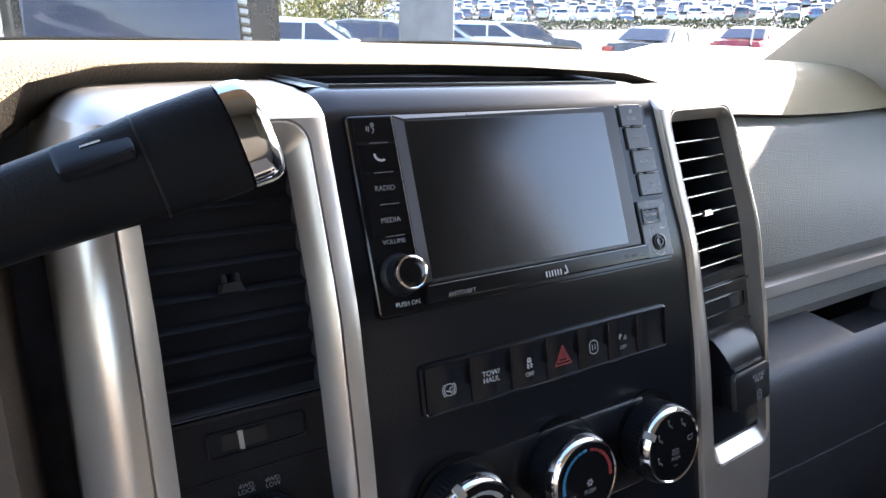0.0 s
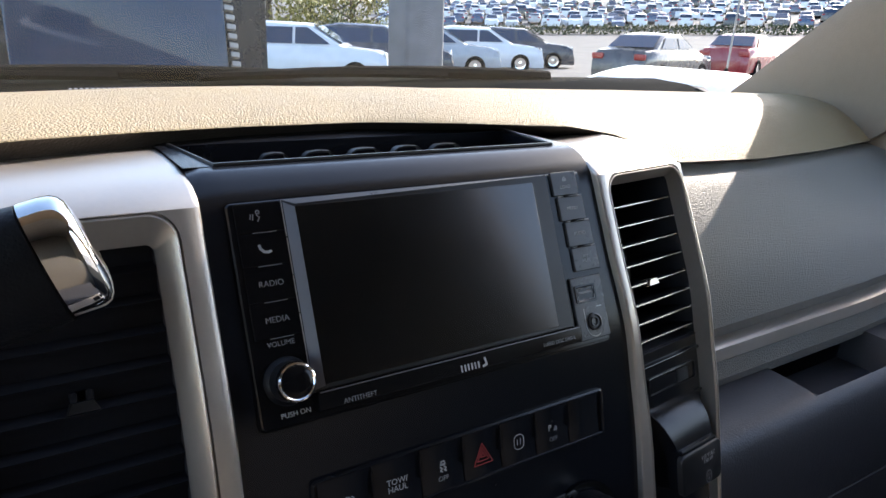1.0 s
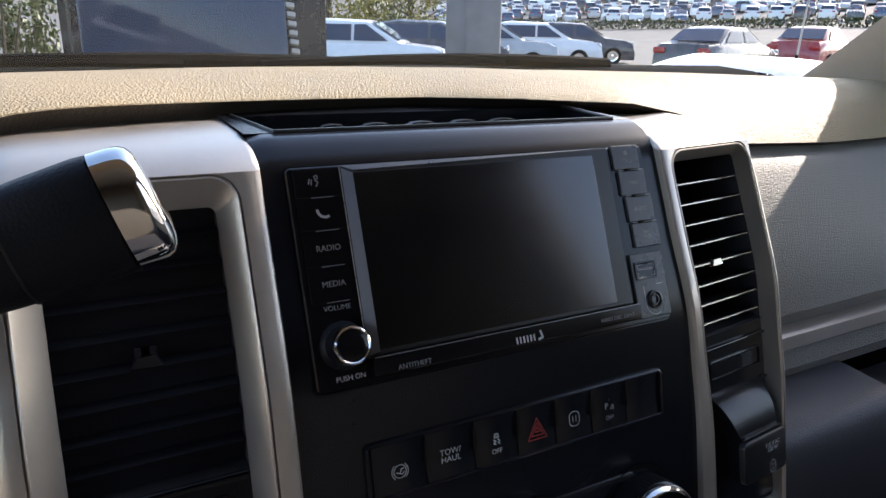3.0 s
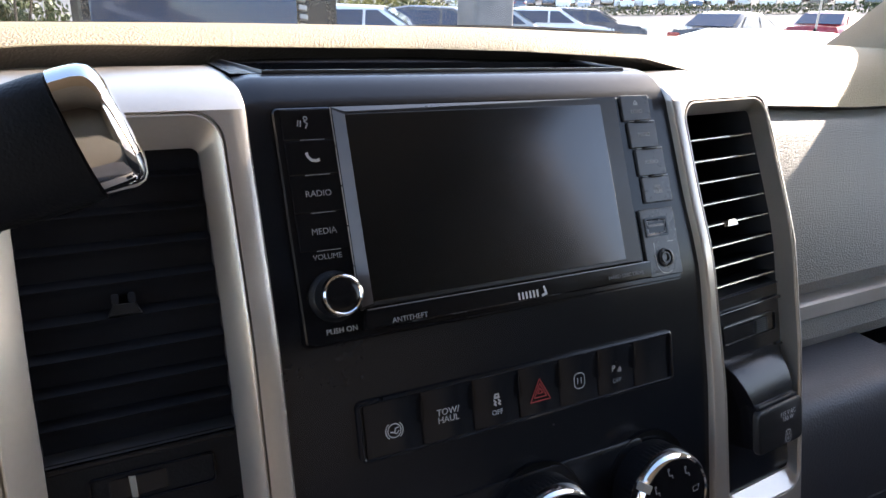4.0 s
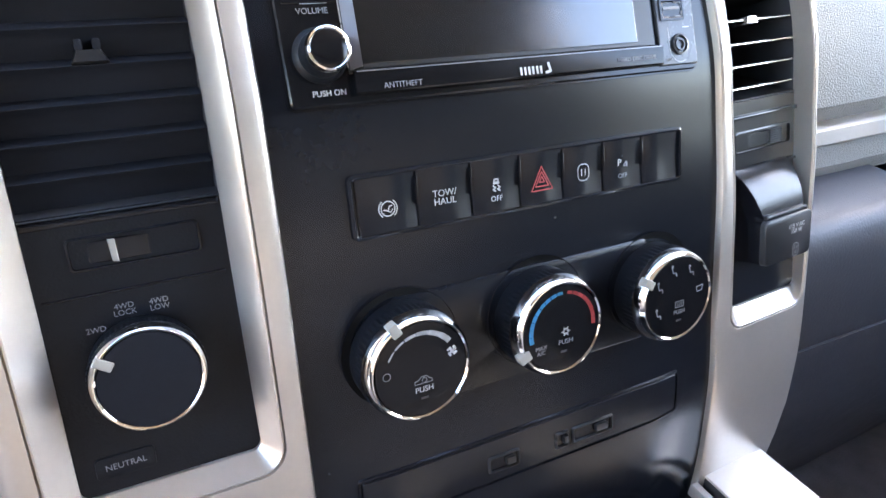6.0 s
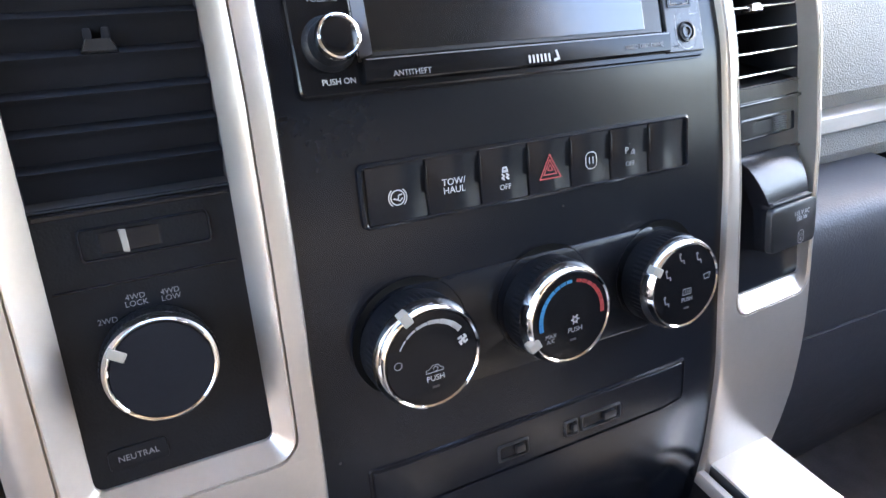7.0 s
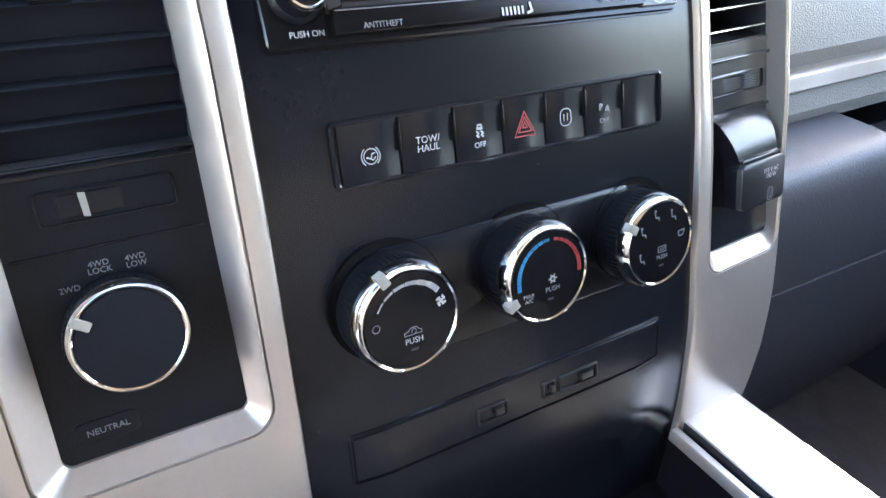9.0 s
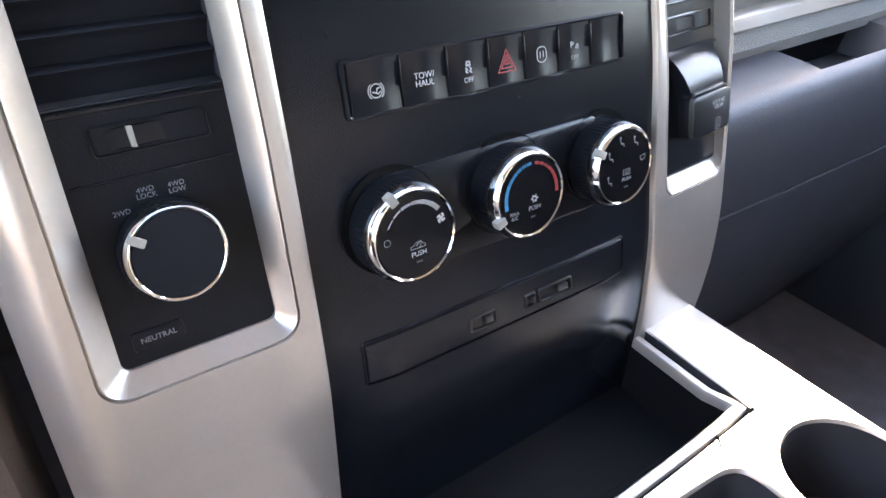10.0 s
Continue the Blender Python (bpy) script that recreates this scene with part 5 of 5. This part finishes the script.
for sx, nm in ((-1, "wall_left"), (1, "wall_right")):
    w = thing(nm, "taupe plastic cab side with window opening", "wall", (sx * 0.86, -0.4, 0.6), kind="structure")
    bm = bmesh.new()
    box(bm, (sx * 0.82 - 0.04, -1.92, 1.05), (sx * 0.82 + 0.04, 0.70, 1.238))
    part("door_panel", bm, M_TAUPE, w, smooth=False)
    bm = bmesh.new()
    box(bm, (sx * 0.82 - 0.05, -1.92, 0.60), (sx * 0.82 + 0.04, 0.70, 1.048))
    part("door_lower_panel", bm, M_LOWER, w, smooth=False)
    bm = bmesh.new()
    loft(bm, [[Vector((sx * (0.795 + dx), y, z)) for y, z in ((0.135, 1.236), (0.135, 1.300), (0.20, 1.345), (0.30, 1.380), (0.46, 1.300), (0.46, 1.236))] for dx in (0.0, 0.03)], True, True)
    part("mirror_corner_panel", bm, M_TAUPE, w, smooth=False)
    bm = bmesh.new()
    loft(bm, [[Vector((sx * (x + dx), y, z)) for x, y, z in ((0.80, -0.73, 1.242), (0.750, -0.77, 1.938), (0.750, -1.22, 1.938), (0.80, -1.22, 1.242))] for dx in (0.0, 0.04)], True, True)
    part("centre_pillar", bm, M_TAUPE, w)
    bm = bmesh.new()
    tube(bm, [(sx * 0.82, -1.78, 1.24), (sx * 0.74, -1.80, 1.94)], [0.16, 0.14], 8)
    part("rear_pillar", bm, M_TAUPE, w)
    # unseen panel added to keep rear side light out of the screen's reflection
    bm = bmesh.new()
    box(bm, (sx * 0.80 - 0.02, -1.90, 1.24), (sx * 0.80 + 0.02, -1.13, 1.94))
    part("rear_quarter_trim", bm, M_TAUPE, w, smooth=False)
    bm = bmesh.new()
    tube(bm, [(sx * 0.75, -0.38, 1.89), (sx * 0.75, -1.90, 1.89)], 0.042, 8)
    part("roof_rail", bm, M_TAUPE, w)
    # front pillar
    pil = thing("front_pillar", "taupe plastic windscreen pillar trim", "pillar", (sx * 0.80, 0.5, 1.27), group="front pillars", kind="structure")
    bm = bmesh.new()
    loops = []
    for t in np.linspace(-0.12, 1.14, 10):
        c = Vector((sx * (0.79 - 0.10 * t), 0.447 - 0.77 * t, 1.295 + 0.56 * t))
        loops.append([c + Vector((sx * dx, dy, dz)) for dx, dy, dz in ((-0.030, 0.012, 0.006), (-0.034, -0.010, 0.0), (-0.024, -0.06, -0.03), (-0.004, -0.15, -0.075), (0.08, -0.15, -0.075), (0.115, 0.01, 0.0))])
    loft(bm, loops, True, True)
    part("trim", bm, M_TAUPE, pil)
header = tagged(part("trim_header", box(bmesh.new(), (-0.74, -0.40, 1.89), (0.74, -0.06, 1.938)), M_TAUPE, smooth=False), "taupe header above the windscreen", "trim", kind="structure")
# windscreen
ws = bmesh.new()
grid(ws, [[Vector((x * (1 - 0.10 * t), 0.70 - 0.67 * t - (x / 0.8) ** 2 * (0.10 + 0.22 * t), 1.262 + 0.60 * t)) for x in np.linspace(-0.80, 0.80, 15)] for t in np.linspace(0, 1.13, 10)])
pane = tagged(part("window_1", ws, M_GLASS), "clear dusty windscreen glass", "windscreen", kind="structure")
pane.visible_shadow = False
# cowl and wipers
cowl = tagged(part("cowl", loft(bmesh.new(), [[Vector((x, y - 0.10 * (x / 0.8) ** 2, z)) for y, z in ((0.66, 1.235), (0.665, 1.279), (0.74, 1.296), (0.82, 1.301), (0.90, 1.283), (0.90, 1.20))] for x in np.linspace(-0.85, 0.85, 15)], True, True), M_COWL), "black plastic cowl below the windscreen", "cowl", kind="structure")
def wiper(x0, x1, label):
    w = thing("wiper", label, "windscreen wiper", (x0, 0.80, 1.28), group="wipers")
    pts = [Vector((x0 + (x1 - x0) * t, 0.80 - 0.055 * t - 0.10 * ((x0 + (x1 - x0) * t) / 0.8) ** 2, 1.302 + 0.010 * math.sin(math.pi * t * 0.9))) for t in np.linspace(0, 1, 8)]
    part("arm", tube(bmesh.new(), pts, [0.011, 0.011, 0.010, 0.009, 0.008, 0.007, 0.006, 0.006], 8), M_RUBBER, w)
    pts = [Vector((x0 + (x1 - x0) * (0.35 + 0.65 * t) , 0.765 - 0.03 * t - 0.10 * ((x0 + (x1 - x0) * (0.35 + 0.65 * t)) / 0.8) ** 2, 1.3055 + 0.004 * math.sin(math.pi * t))) for t in np.linspace(0, 1, 8)]
    part("blade", tube(bmesh.new(), pts, 0.006, 6), M_RUBBER, w)
    part("nut", turn(bmesh.new(), [(0.016, 0), (0.016, 0.012), (0.010, 0.018), (0.001, 0.019)], 16, m=pose(x0, 0.80, 1.292)), M_RUBBER, w)
wiper(0.16, -0.52, "black wiper arm and blade at rest")
wiper(0.62, 0.02, "black wiper arm and blade at rest")

# own bonnet: white, with raised shoulder
hood = thing("bonnet", "white painted truck bonnet in the sun", "car bonnet", (0, 1.5, 1.0))
bm = bmesh.new()
rows = []
for u in np.linspace(0, 1, 14):
    row = []
    for x in np.linspace(-1.02, 1.02, 43):
        a = abs(x)
        y = 0.905 - 0.17 * (a / 0.9) ** 2  + u * 1.1
        z = float(np.interp(a, (0.0, 0.45, 0.75, 0.86, 0.96, 1.01, 1.02), (1.185, 1.188, 1.195, 1.222, 1.262, 1.26, 1.24))) - 0.02 * u - 0.12 * u * u
        row.append(Vector((x, y, z)))
    rows.append(row)
grid(bm, rows)
part("skin", bm, M_WHITECAR, hood)
for sx in (-1, 1):
    bm = bmesh.new()
    grid(bm, [[Vector((sx * x, y, 1.318 - (0.9 if x < 0.95 else 1.2) * abs(x - 0.95) ** 1.6 - 0.8 * max(0, y - 0.85) ** 1.5 - 1.5 * max(0, 0.60 - y) ** 1.5)) for x in np.linspace(0.85, 1.04, 16)] for y in np.linspace(0.50, 1.35, 20)])
    part("wing", bm, M_WHITECAR, hood)
ant = thing("antenna", "thin grey mast antenna on the wing", "antenna", (1.02, 0.68, 1.298))
part("mast", tube(bmesh.new(), [(1.02, 0.68, 1.297), (1.035, 0.66, 1.98)], [0.0020, 0.0011], 8), M_BEIGEMETAL, ant)
part("foot", turn(bmesh.new(), [(0.010, 0), (0.008, 0.010), (0.005, 0.018), (0.002, 0.026)], 16, m=pose(1.02, 0.68, 1.296)), M_RUBBER, ant)


# ---- outside ----
def ground_z(x, y):
    """The lot falls a little to one side and rises beyond the hedge."""
    r_, f_ = x * 0.883 - y * 0.469, x * 0.469 + y * 0.883
    d = math.hypot(x, y)
    return 0.026 * r_ - 0.008 * f_ + float(np.interp(d, (45, 85, 200, 260), (0.0, 1.5, 10.4, 11.5)))
bm = bmesh.new()
rad = [0.01, 6, 15, 30, 45, 60, 85, 100, 130, 170, 200, 260, 600, 2500]
rows = []
for d in rad:
    k = min(d, 260)
    rows.append([Vector((d * math.sin(a), d * math.cos(a), ground_z(k * math.sin(a), k * math.cos(a)))) for a in np.linspace(0, 2 * math.pi, 49)])
grid(bm, rows)
ground = tagged(part("ground", bm, M_ASPHALT), "sun-bleached grey asphalt parking lot", "ground", kind="structure")

CAR_PAINTS = {}
def paint(name, c):
    if name not in CAR_PAINTS:
        CAR_PAINTS[name] = mat("car_paint_" + name, c, 0.28, var=0.03, vscale=4, coat=0.7)
    return CAR_PAINTS[name]

SEDAN = dict(L=4.7, W=1.80, belt=0.92, body=((-2.35, 0.45), (-2.33, 0.78), (-2.22, 0.98), (-1.55, 1.03), (0.90, 1.00), (1.9, 0.86), (2.25, 0.72), (2.35, 0.45)),
             roof=((-1.75, 1.00), (-1.05, 1.40), (-0.55, 1.46), (0.15, 1.44), (1.10, 0.98)), axles=(-1.38, 1.42), r=0.32)
SUV = dict(L=4.8, W=1.90, belt=1.1, body=((-2.40, 0.5), (-2.40, 0.95), (-2.32, 1.12), (-1.6, 1.14), (0.95, 1.12), (2.0, 1.02), (2.32, 0.85), (2.40, 0.5)),
           roof=((-2.28, 1.12), (-2.05, 1.62), (-1.3, 1.74), (0.15, 1.70), (1.15, 1.11)), axles=(-1.42, 1.46), r=0.37)
def car(kind, paint_mat, label, m, group="parked cars", full=True):
    """A parked car: body, greenhouse, panes, wheels, lamps; nose towards +x."""
    k = kind
    c = thing("car" if k is SEDAN else "suv", label, "car", m, group=group)
    hw = k["W"] / 2
    bm = bmesh.new()
    top = list(k["body"])
    sects = []
    for x, zt in top:
        taper = 1.0 - 0.10 * (abs(x) / (k["L"] / 2)) ** 4
        w = hw * taper
        sects.append([Vector((x, -w * 0.96, 0.22)), Vector((x, -w, 0.40)), Vector((x, -w, min(zt, 0.70))), Vector((x, -w * 0.97, max(zt - 0.12, 0.42))), Vector((x, -w * 0.86, zt)),
                      Vector((x, 0, zt + 0.03)), Vector((x, w * 0.86, zt)), Vector((x, w * 0.97, max(zt - 0.12, 0.42))), Vector((x, w, min(zt, 0.70))), Vector((x, w, 0.40)), Vector((x, w * 0.96, 0.22))])
    loft(bm, sects, True, True)
    part("body", bm, paint_mat, c, local=True, angle=40)
    bm = bmesh.new()
    base = k["roof"][0][1] - 0.05
    sects = []
    for i, (x, z) in enumerate(k["roof"]):
        ww = hw * 0.90 - (z - base) * 0.28
        sects.append([Vector((x, -hw * 0.90, base - 0.02)), Vector((x, -ww, z - 0.05)), Vector((x, -ww * 0.86, z)), Vector((x, 0, z + 0.02)), Vector((x, ww * 0.86, z)), Vector((x, ww, z - 0.05)), Vector((x, hw * 0.90, base - 0.02))])
    loft(bm, sects, True, True)
    part("cabin", bm, paint_mat, c, local=True, angle=40)
    (xa, za), (xb, zb_), (xc_, zc_), (xd, zd), (xe, ze) = k["roof"]
    for s in (-1, 1):
        wt = hw * 0.90 - (zc_ - base) * 0.28
        for p0, p1, q0, q1 in ((xb + 0.05, -0.28, xa + 0.38, -0.28), (-0.20, xd - 0.02, -0.20, xe - 0.38)):
            bm = bmesh.new()
            zt_, zl = zd - 0.10, base + 0.10
            yt, yl = s * (hw * 0.90 - (zt_ - base) * 0.28 + 0.015), s * (hw * 0.90 - (zl - base) * 0.24 + 0.02)
            f = [Vector((p0, yt, zt_)), Vector((p1, yt, zt_)), Vector((q1, yl, zl)), Vector((q0, yl, zl))]
            loft(bm, [f, [p + Vector((0, -s * 0.012, 0)) for p in f]], True, True)
            part("side_window", bm, M_TINT, c, local=True, smooth=False)
    for (x0, z0, x1, z1, nm) in ((xe, ze, xd, zd, "windscreen"), (xa, za, xb, zb_, "rear_window")):
        bm = bmesh.new()
        sg = 1 if x0 > x1 else -1
        lo, hi = 0.12, 0.90
        pts = []
        for f_ in (lo, hi):
            x, z = x0 + (x1 - x0) * f_, z0 + (z1 - z0) * f_
            ww = (hw * 0.90 - (z - base) * 0.28) * 0.88
            pts.append((x + sg * 0.035, z + 0.035, ww))
        f = [Vector((pts[0][0], -pts[0][2], pts[0][1])), Vector((pts[0][0], pts[0][2], pts[0][1])), Vector((pts[1][0], pts[1][2], pts[1][1])), Vector((pts[1][0], -pts[1][2], pts[1][1]))]
        loft(bm, [f, [p - Vector((sg * 0.012, 0, 0.012)) for p in f]], True, True)
        part(nm, bm, M_TINT, c, local=True, smooth=False)
    for x in k["axles"]:
        for s in (-1, 1):
            bm = bmesh.new()
            mw = pose(x, s * (hw - 0.10), k["r"], -90 * s)
            turn(bm, [(k["r"] * 0.62, 0.11), (k["r"] * 0.9, 0.12), (k["r"], 0.09), (k["r"], -0.09), (k["r"] * 0.6, -0.1)], 20, m=mw)
            wh = part("wheel", bm, M_RUBBER, c, local=True)
            if full:
                bm = bmesh.new()
                turn(bm, [(k["r"] * 0.64, 0.10), (k["r"] * 0.55, 0.085), (k["r"] * 0.2, 0.10), (0.01, 0.105)], 20, m=mw)
                part("rim", bm, M_CHROME, wh, local=True)
    hz = k["body"][-3][1]
    for s in (-1, 1):
        bm = bmesh.new()
        slab(bm, 0.42, 0.15, -0.02, 0.03, 0.05, 0.01, m=Matrix.Translation((k["L"] / 2 - 0.13, s * hw * 0.66, hz - 0.10)) @ pose(0, 0, 0, 0, 70, 0) @ pose(0, 0, 0, 0, 0, 90))
        part("headlight", bm, M_LAMPCLR, c, local=True)
        bm = bmesh.new()
        slab(bm, 0.34, 0.16, -0.02, 0.03, 0.04, 0.01, m=Matrix.Translation((-k["L"] / 2 + 0.02, s * hw * 0.72, k["body"][2][1] - 0.16)) @ pose(0, 0, 0, 0, -88, 0) @ pose(0, 0, 0, 0, 0, 90))
        part("tail_light", bm, M_LAMPRED, c, local=True)
    return c

WHITE, SILV, DARK_, RED_, BLACK_, BLUE_ = paint("white", (0.75, 0.76, 0.77)), paint("silver", (0.45, 0.46, 0.47)), paint("charcoal", (0.05, 0.055, 0.065)), paint("red", (0.30, 0.02, 0.025)), paint("black", (0.015, 0.016, 0.018)), paint("blue", (0.05, 0.09, 0.17))
G = lambda x, y, yaw: pose(x, y, ground_z(x, y), 0, 0, yaw)
car(SUV, WHITE, "white parked suv facing the aisle", G(6.9, 19.4, -32))
car(SUV, DARK_, "charcoal parked suv beside a white suv", G(10.1, 21.3, -32))
car(SUV, SILV, "silver parked suv in the row", G(13.0, 22.8, -32))
car(SUV, WHITE, "white parked suv near the end of the row", G(16.1, 24.3, -32))
car(SUV, DARK_, "dark grey parked suv at the end of the row", G(19.3, 26.2, -32))
car(SEDAN, DARK_, "charcoal parked sedan seen from the rear", G(16.3, 15.2, 18))
car(SEDAN, RED_, "dark red parked sedan", G(22.2, 16.6, 22))

van = thing("van", "dark blue van with large tinted side window", "van", (0.7, 6.5, 0))
bm = bmesh.new()
box(bm, (-0.42, 6.5, 0.2), (1.86, 8.4, 2.6))
bmesh.ops.bevel(bm, geom=bm.edges[:], offset=0.08, segments=3, affect="EDGES")
part("body", bm, BLACK_, van)
bm = bmesh.new()
slab(bm, 1.72, 1.45, 0.0, 0.02, 0.05, 0.01, m=pose(0.58, 6.47, 1.58, 84))
part("side_window", bm, M_TINT, van)
bm = bmesh.new()
slab(bm, 1.98, 0.06, 0.0, 0.06, 0.02, 0.01, m=pose(0.66, 6.50, 0.82, 90))
part("sill", bm, M_BEIGEMETAL, van)
for i in range(14):
    bm = bmesh.new()
    slab(bm, 0.085, 0.05, 0.0, 0.05, 0.01, 0.01, m=pose(1.535 - 0.10 * (i / 14), 6.50, 0.93 + i * 0.082, 70, 8))
    part("louvre", bm, M_BEIGEMETAL, van)
for x in (0.0, 1.4):
    bm = bmesh.new()
    turn(bm, [(0.2, 0.1), (0.34, 0.11), (0.36, 0.08), (0.36, -0.1), (0.2, -0.1)], 20, m=pose(x, 6.55, 0.36, 90))
    part("wheel", bm, M_RUBBER, van)

post = thing("lamp_post_base", "thick grey concrete post in the parking lot", "post", (4.72, 8.9, 0))
bm = bmesh.new()
fr = lambda w, z: [Vector((4.72 + x, 8.9 + y, z)) for x, y in rrect(w, w, 0.06)]
loft(bm, [fr(0.64, 0), fr(0.62, 0.3), fr(0.60, 3.4), fr(0.56, 3.45)], True, True)
part("shaft", bm, M_CONCRETE, post)

# far rows of cars on the rising lot, hedge in front
variants = [car(SEDAN if i % 2 else SUV, p, lab, G(62 + i * 6, 76, 90 if i % 2 else -90), "far parked cars", full=False) for i, (p, lab) in enumerate(((WHITE, "white parked car far off"), (SILV, "silver parked car far off"), (DARK_, "dark parked car far off"), (BLUE_, "blue parked car far off"), (WHITE, "white parked car far off")))]
rng = random.Random(7)
count = 0
for row, d in enumerate((97, 106, 117, 129, 143, 158, 176)):
    az = 24 + rng.random()
    while az < 60:
        az += math.degrees(2.75 / d)
        if rng.random() < 0.08 or count > 240:
            continue
        x, y = d * math.sin(radians(az)), d * math.cos(radians(az))
        m_ = pose(x, y, ground_z(x, y), 0, 0, (90 if rng.random() < 0.5 else -90) - az + rng.uniform(-3, 3))
        copy_thing(variants[rng.randrange(5)], m_)
        count += 1


def clump(bm, c, rr, count, size, rg):
    """Many small leaf quads scattered through an uneven ball."""
    for _ in range(count):
        v = Vector((rg.gauss(0, 1), rg.gauss(0, 1), rg.gauss(0, 1)))
        v = v.normalized() * rr * (0.55 + 0.45 * rg.random())
        v.z *= 0.8
        q = Euler((rg.uniform(0, 6.3), rg.uniform(0, 6.3), rg.uniform(0, 6.3))).to_quaternion()
        s = size * rg.uniform(0.6, 1.3)
        bm.faces.new([bm.verts.new(Vector(c) + v + q @ Vector(p)) for p in ((-s, 0, 0), (0, -s * 0.5, 0), (s, 0, 0), (0, s * 0.5, 0))])


hedge = thing("hedge", "clipped green hedge along the upper lot", "hedge", (45, 42, 0), kind="stuff")
bm = bmesh.new()
for az in np.arange(22, 62, 0.45):
    d = 86 + rng.uniform(-0.4, 0.4)
    if rng.random() < 0.06:
        continue
    clump(bm, (d * math.sin(radians(az)), d * math.cos(radians(az)), 0.5 + ground_z(d * math.sin(radians(az)), d * math.cos(radians(az)))), 0.85, 60, 0.18, rng)
part("leaves", bm, M_LEAF, hedge, smooth=False)


def tree(x, y, h, spread, leafmat, label, n=18):
    t = thing("tree", label, "tree", (x, y, ground_z(x, y)), group="trees")
    z0 = ground_z(x, y)
    bm = bmesh.new()
    tube(bm, [(x, y, z0), (x + 0.05, y, z0 + h * 0.3), (x - 0.05, y + 0.1, z0 + h * 0.6), (x, y, z0 + h * 0.9)], [0.22, 0.17, 0.10, 0.03], 8)
    tips = []
    for i in range(7):
        a = 2.4 * i
        zz = z0 + h * (0.28 + 0.08 * i)
        tip = Vector((x + spread * 0.7 * math.cos(a), y + spread * 0.7 * math.sin(a), zz + h * 0.15))
        tube(bm, [(x, y, zz), tip], [0.07, 0.02], 6)
        tips.append(tip)
    part("trunk", bm, M_BARK, t)
    bm = bmesh.new()
    for i in range(n):
        c = tips[i % 7] + Vector((rng.gauss(0, spread * 0.3), rng.gauss(0, spread * 0.3), rng.gauss(0, h * 0.12)))
        clump(bm, c, spread * 0.42, 240, 0.095, rng)
    part("crown", bm, leafmat, t, smooth=False)


tree(-5.0, 26.0, 7.0, 2.6, M_LEAF, "green leafy tree behind the van")
tree(-2.0, 30.0, 8.0, 3.0, M_LEAF, "tall green leafy tree behind the van")
tree(9.0, 30.0, 6.0, 2.2, M_LEAFY, "yellowing bush-like tree behind the cars")
tree(11.6, 32.0, 7.0, 3.2, M_LEAF, "green tree behind the parked cars")
tree(14.5, 34.0, 6.0, 2.6, M_LEAFY, "yellow-green tree behind the parked cars")


def bush(x, y, w, h, leafmat, label, n=12):
    """Shrub: short stems and a crown of leaves down to the ground."""
    z0 = ground_z(x, y)
    b = thing("bush", label, "bush", (x, y, z0), group="bushes")
    bm = bmesh.new()
    for i in range(5):
        a = 1.3 * i
        tube(bm, [(x, y, z0), (x + 0.3 * w * math.cos(a), y + 0.3 * w * math.sin(a), z0 + h * 0.7)], [0.05, 0.015], 6)
    part("stems", bm, M_BARK, b)
    bm = bmesh.new()
    for i in range(n):
        c = (x + rng.uniform(-w, w) * 0.7, y + rng.uniform(-w, w) * 0.4, z0 + h * rng.uniform(0.2, 0.85))
        clump(bm, c, 0.28 * w + 0.15, 300, 0.055, rng)
    part("leaves", bm, leafmat, b, smooth=False)


bush(9.6, 29.6, 1.5, 2.0, M_LEAFY, "yellow flowering bush behind the parked cars")
bush(12.0, 29.8, 2.0, 2.6, M_LEAF, "dense green bush behind the parked cars", 16)
bush(13.8, 29.4, 1.6, 2.2, M_LEAFY, "yellow-green bush behind the parked cars")
bush(16.2, 31.5, 2.0, 2.4, M_LEAFY, "golden autumn bush behind the parked cars", 14)
bush(-1.5, 12.4, 1.3, 2.6, M_LEAF, "dark green shrub beyond the van", 16)
bush(-3.2, 13.2, 1.4, 2.9, M_LEAF, "tall dark green shrub beyond the van", 16)
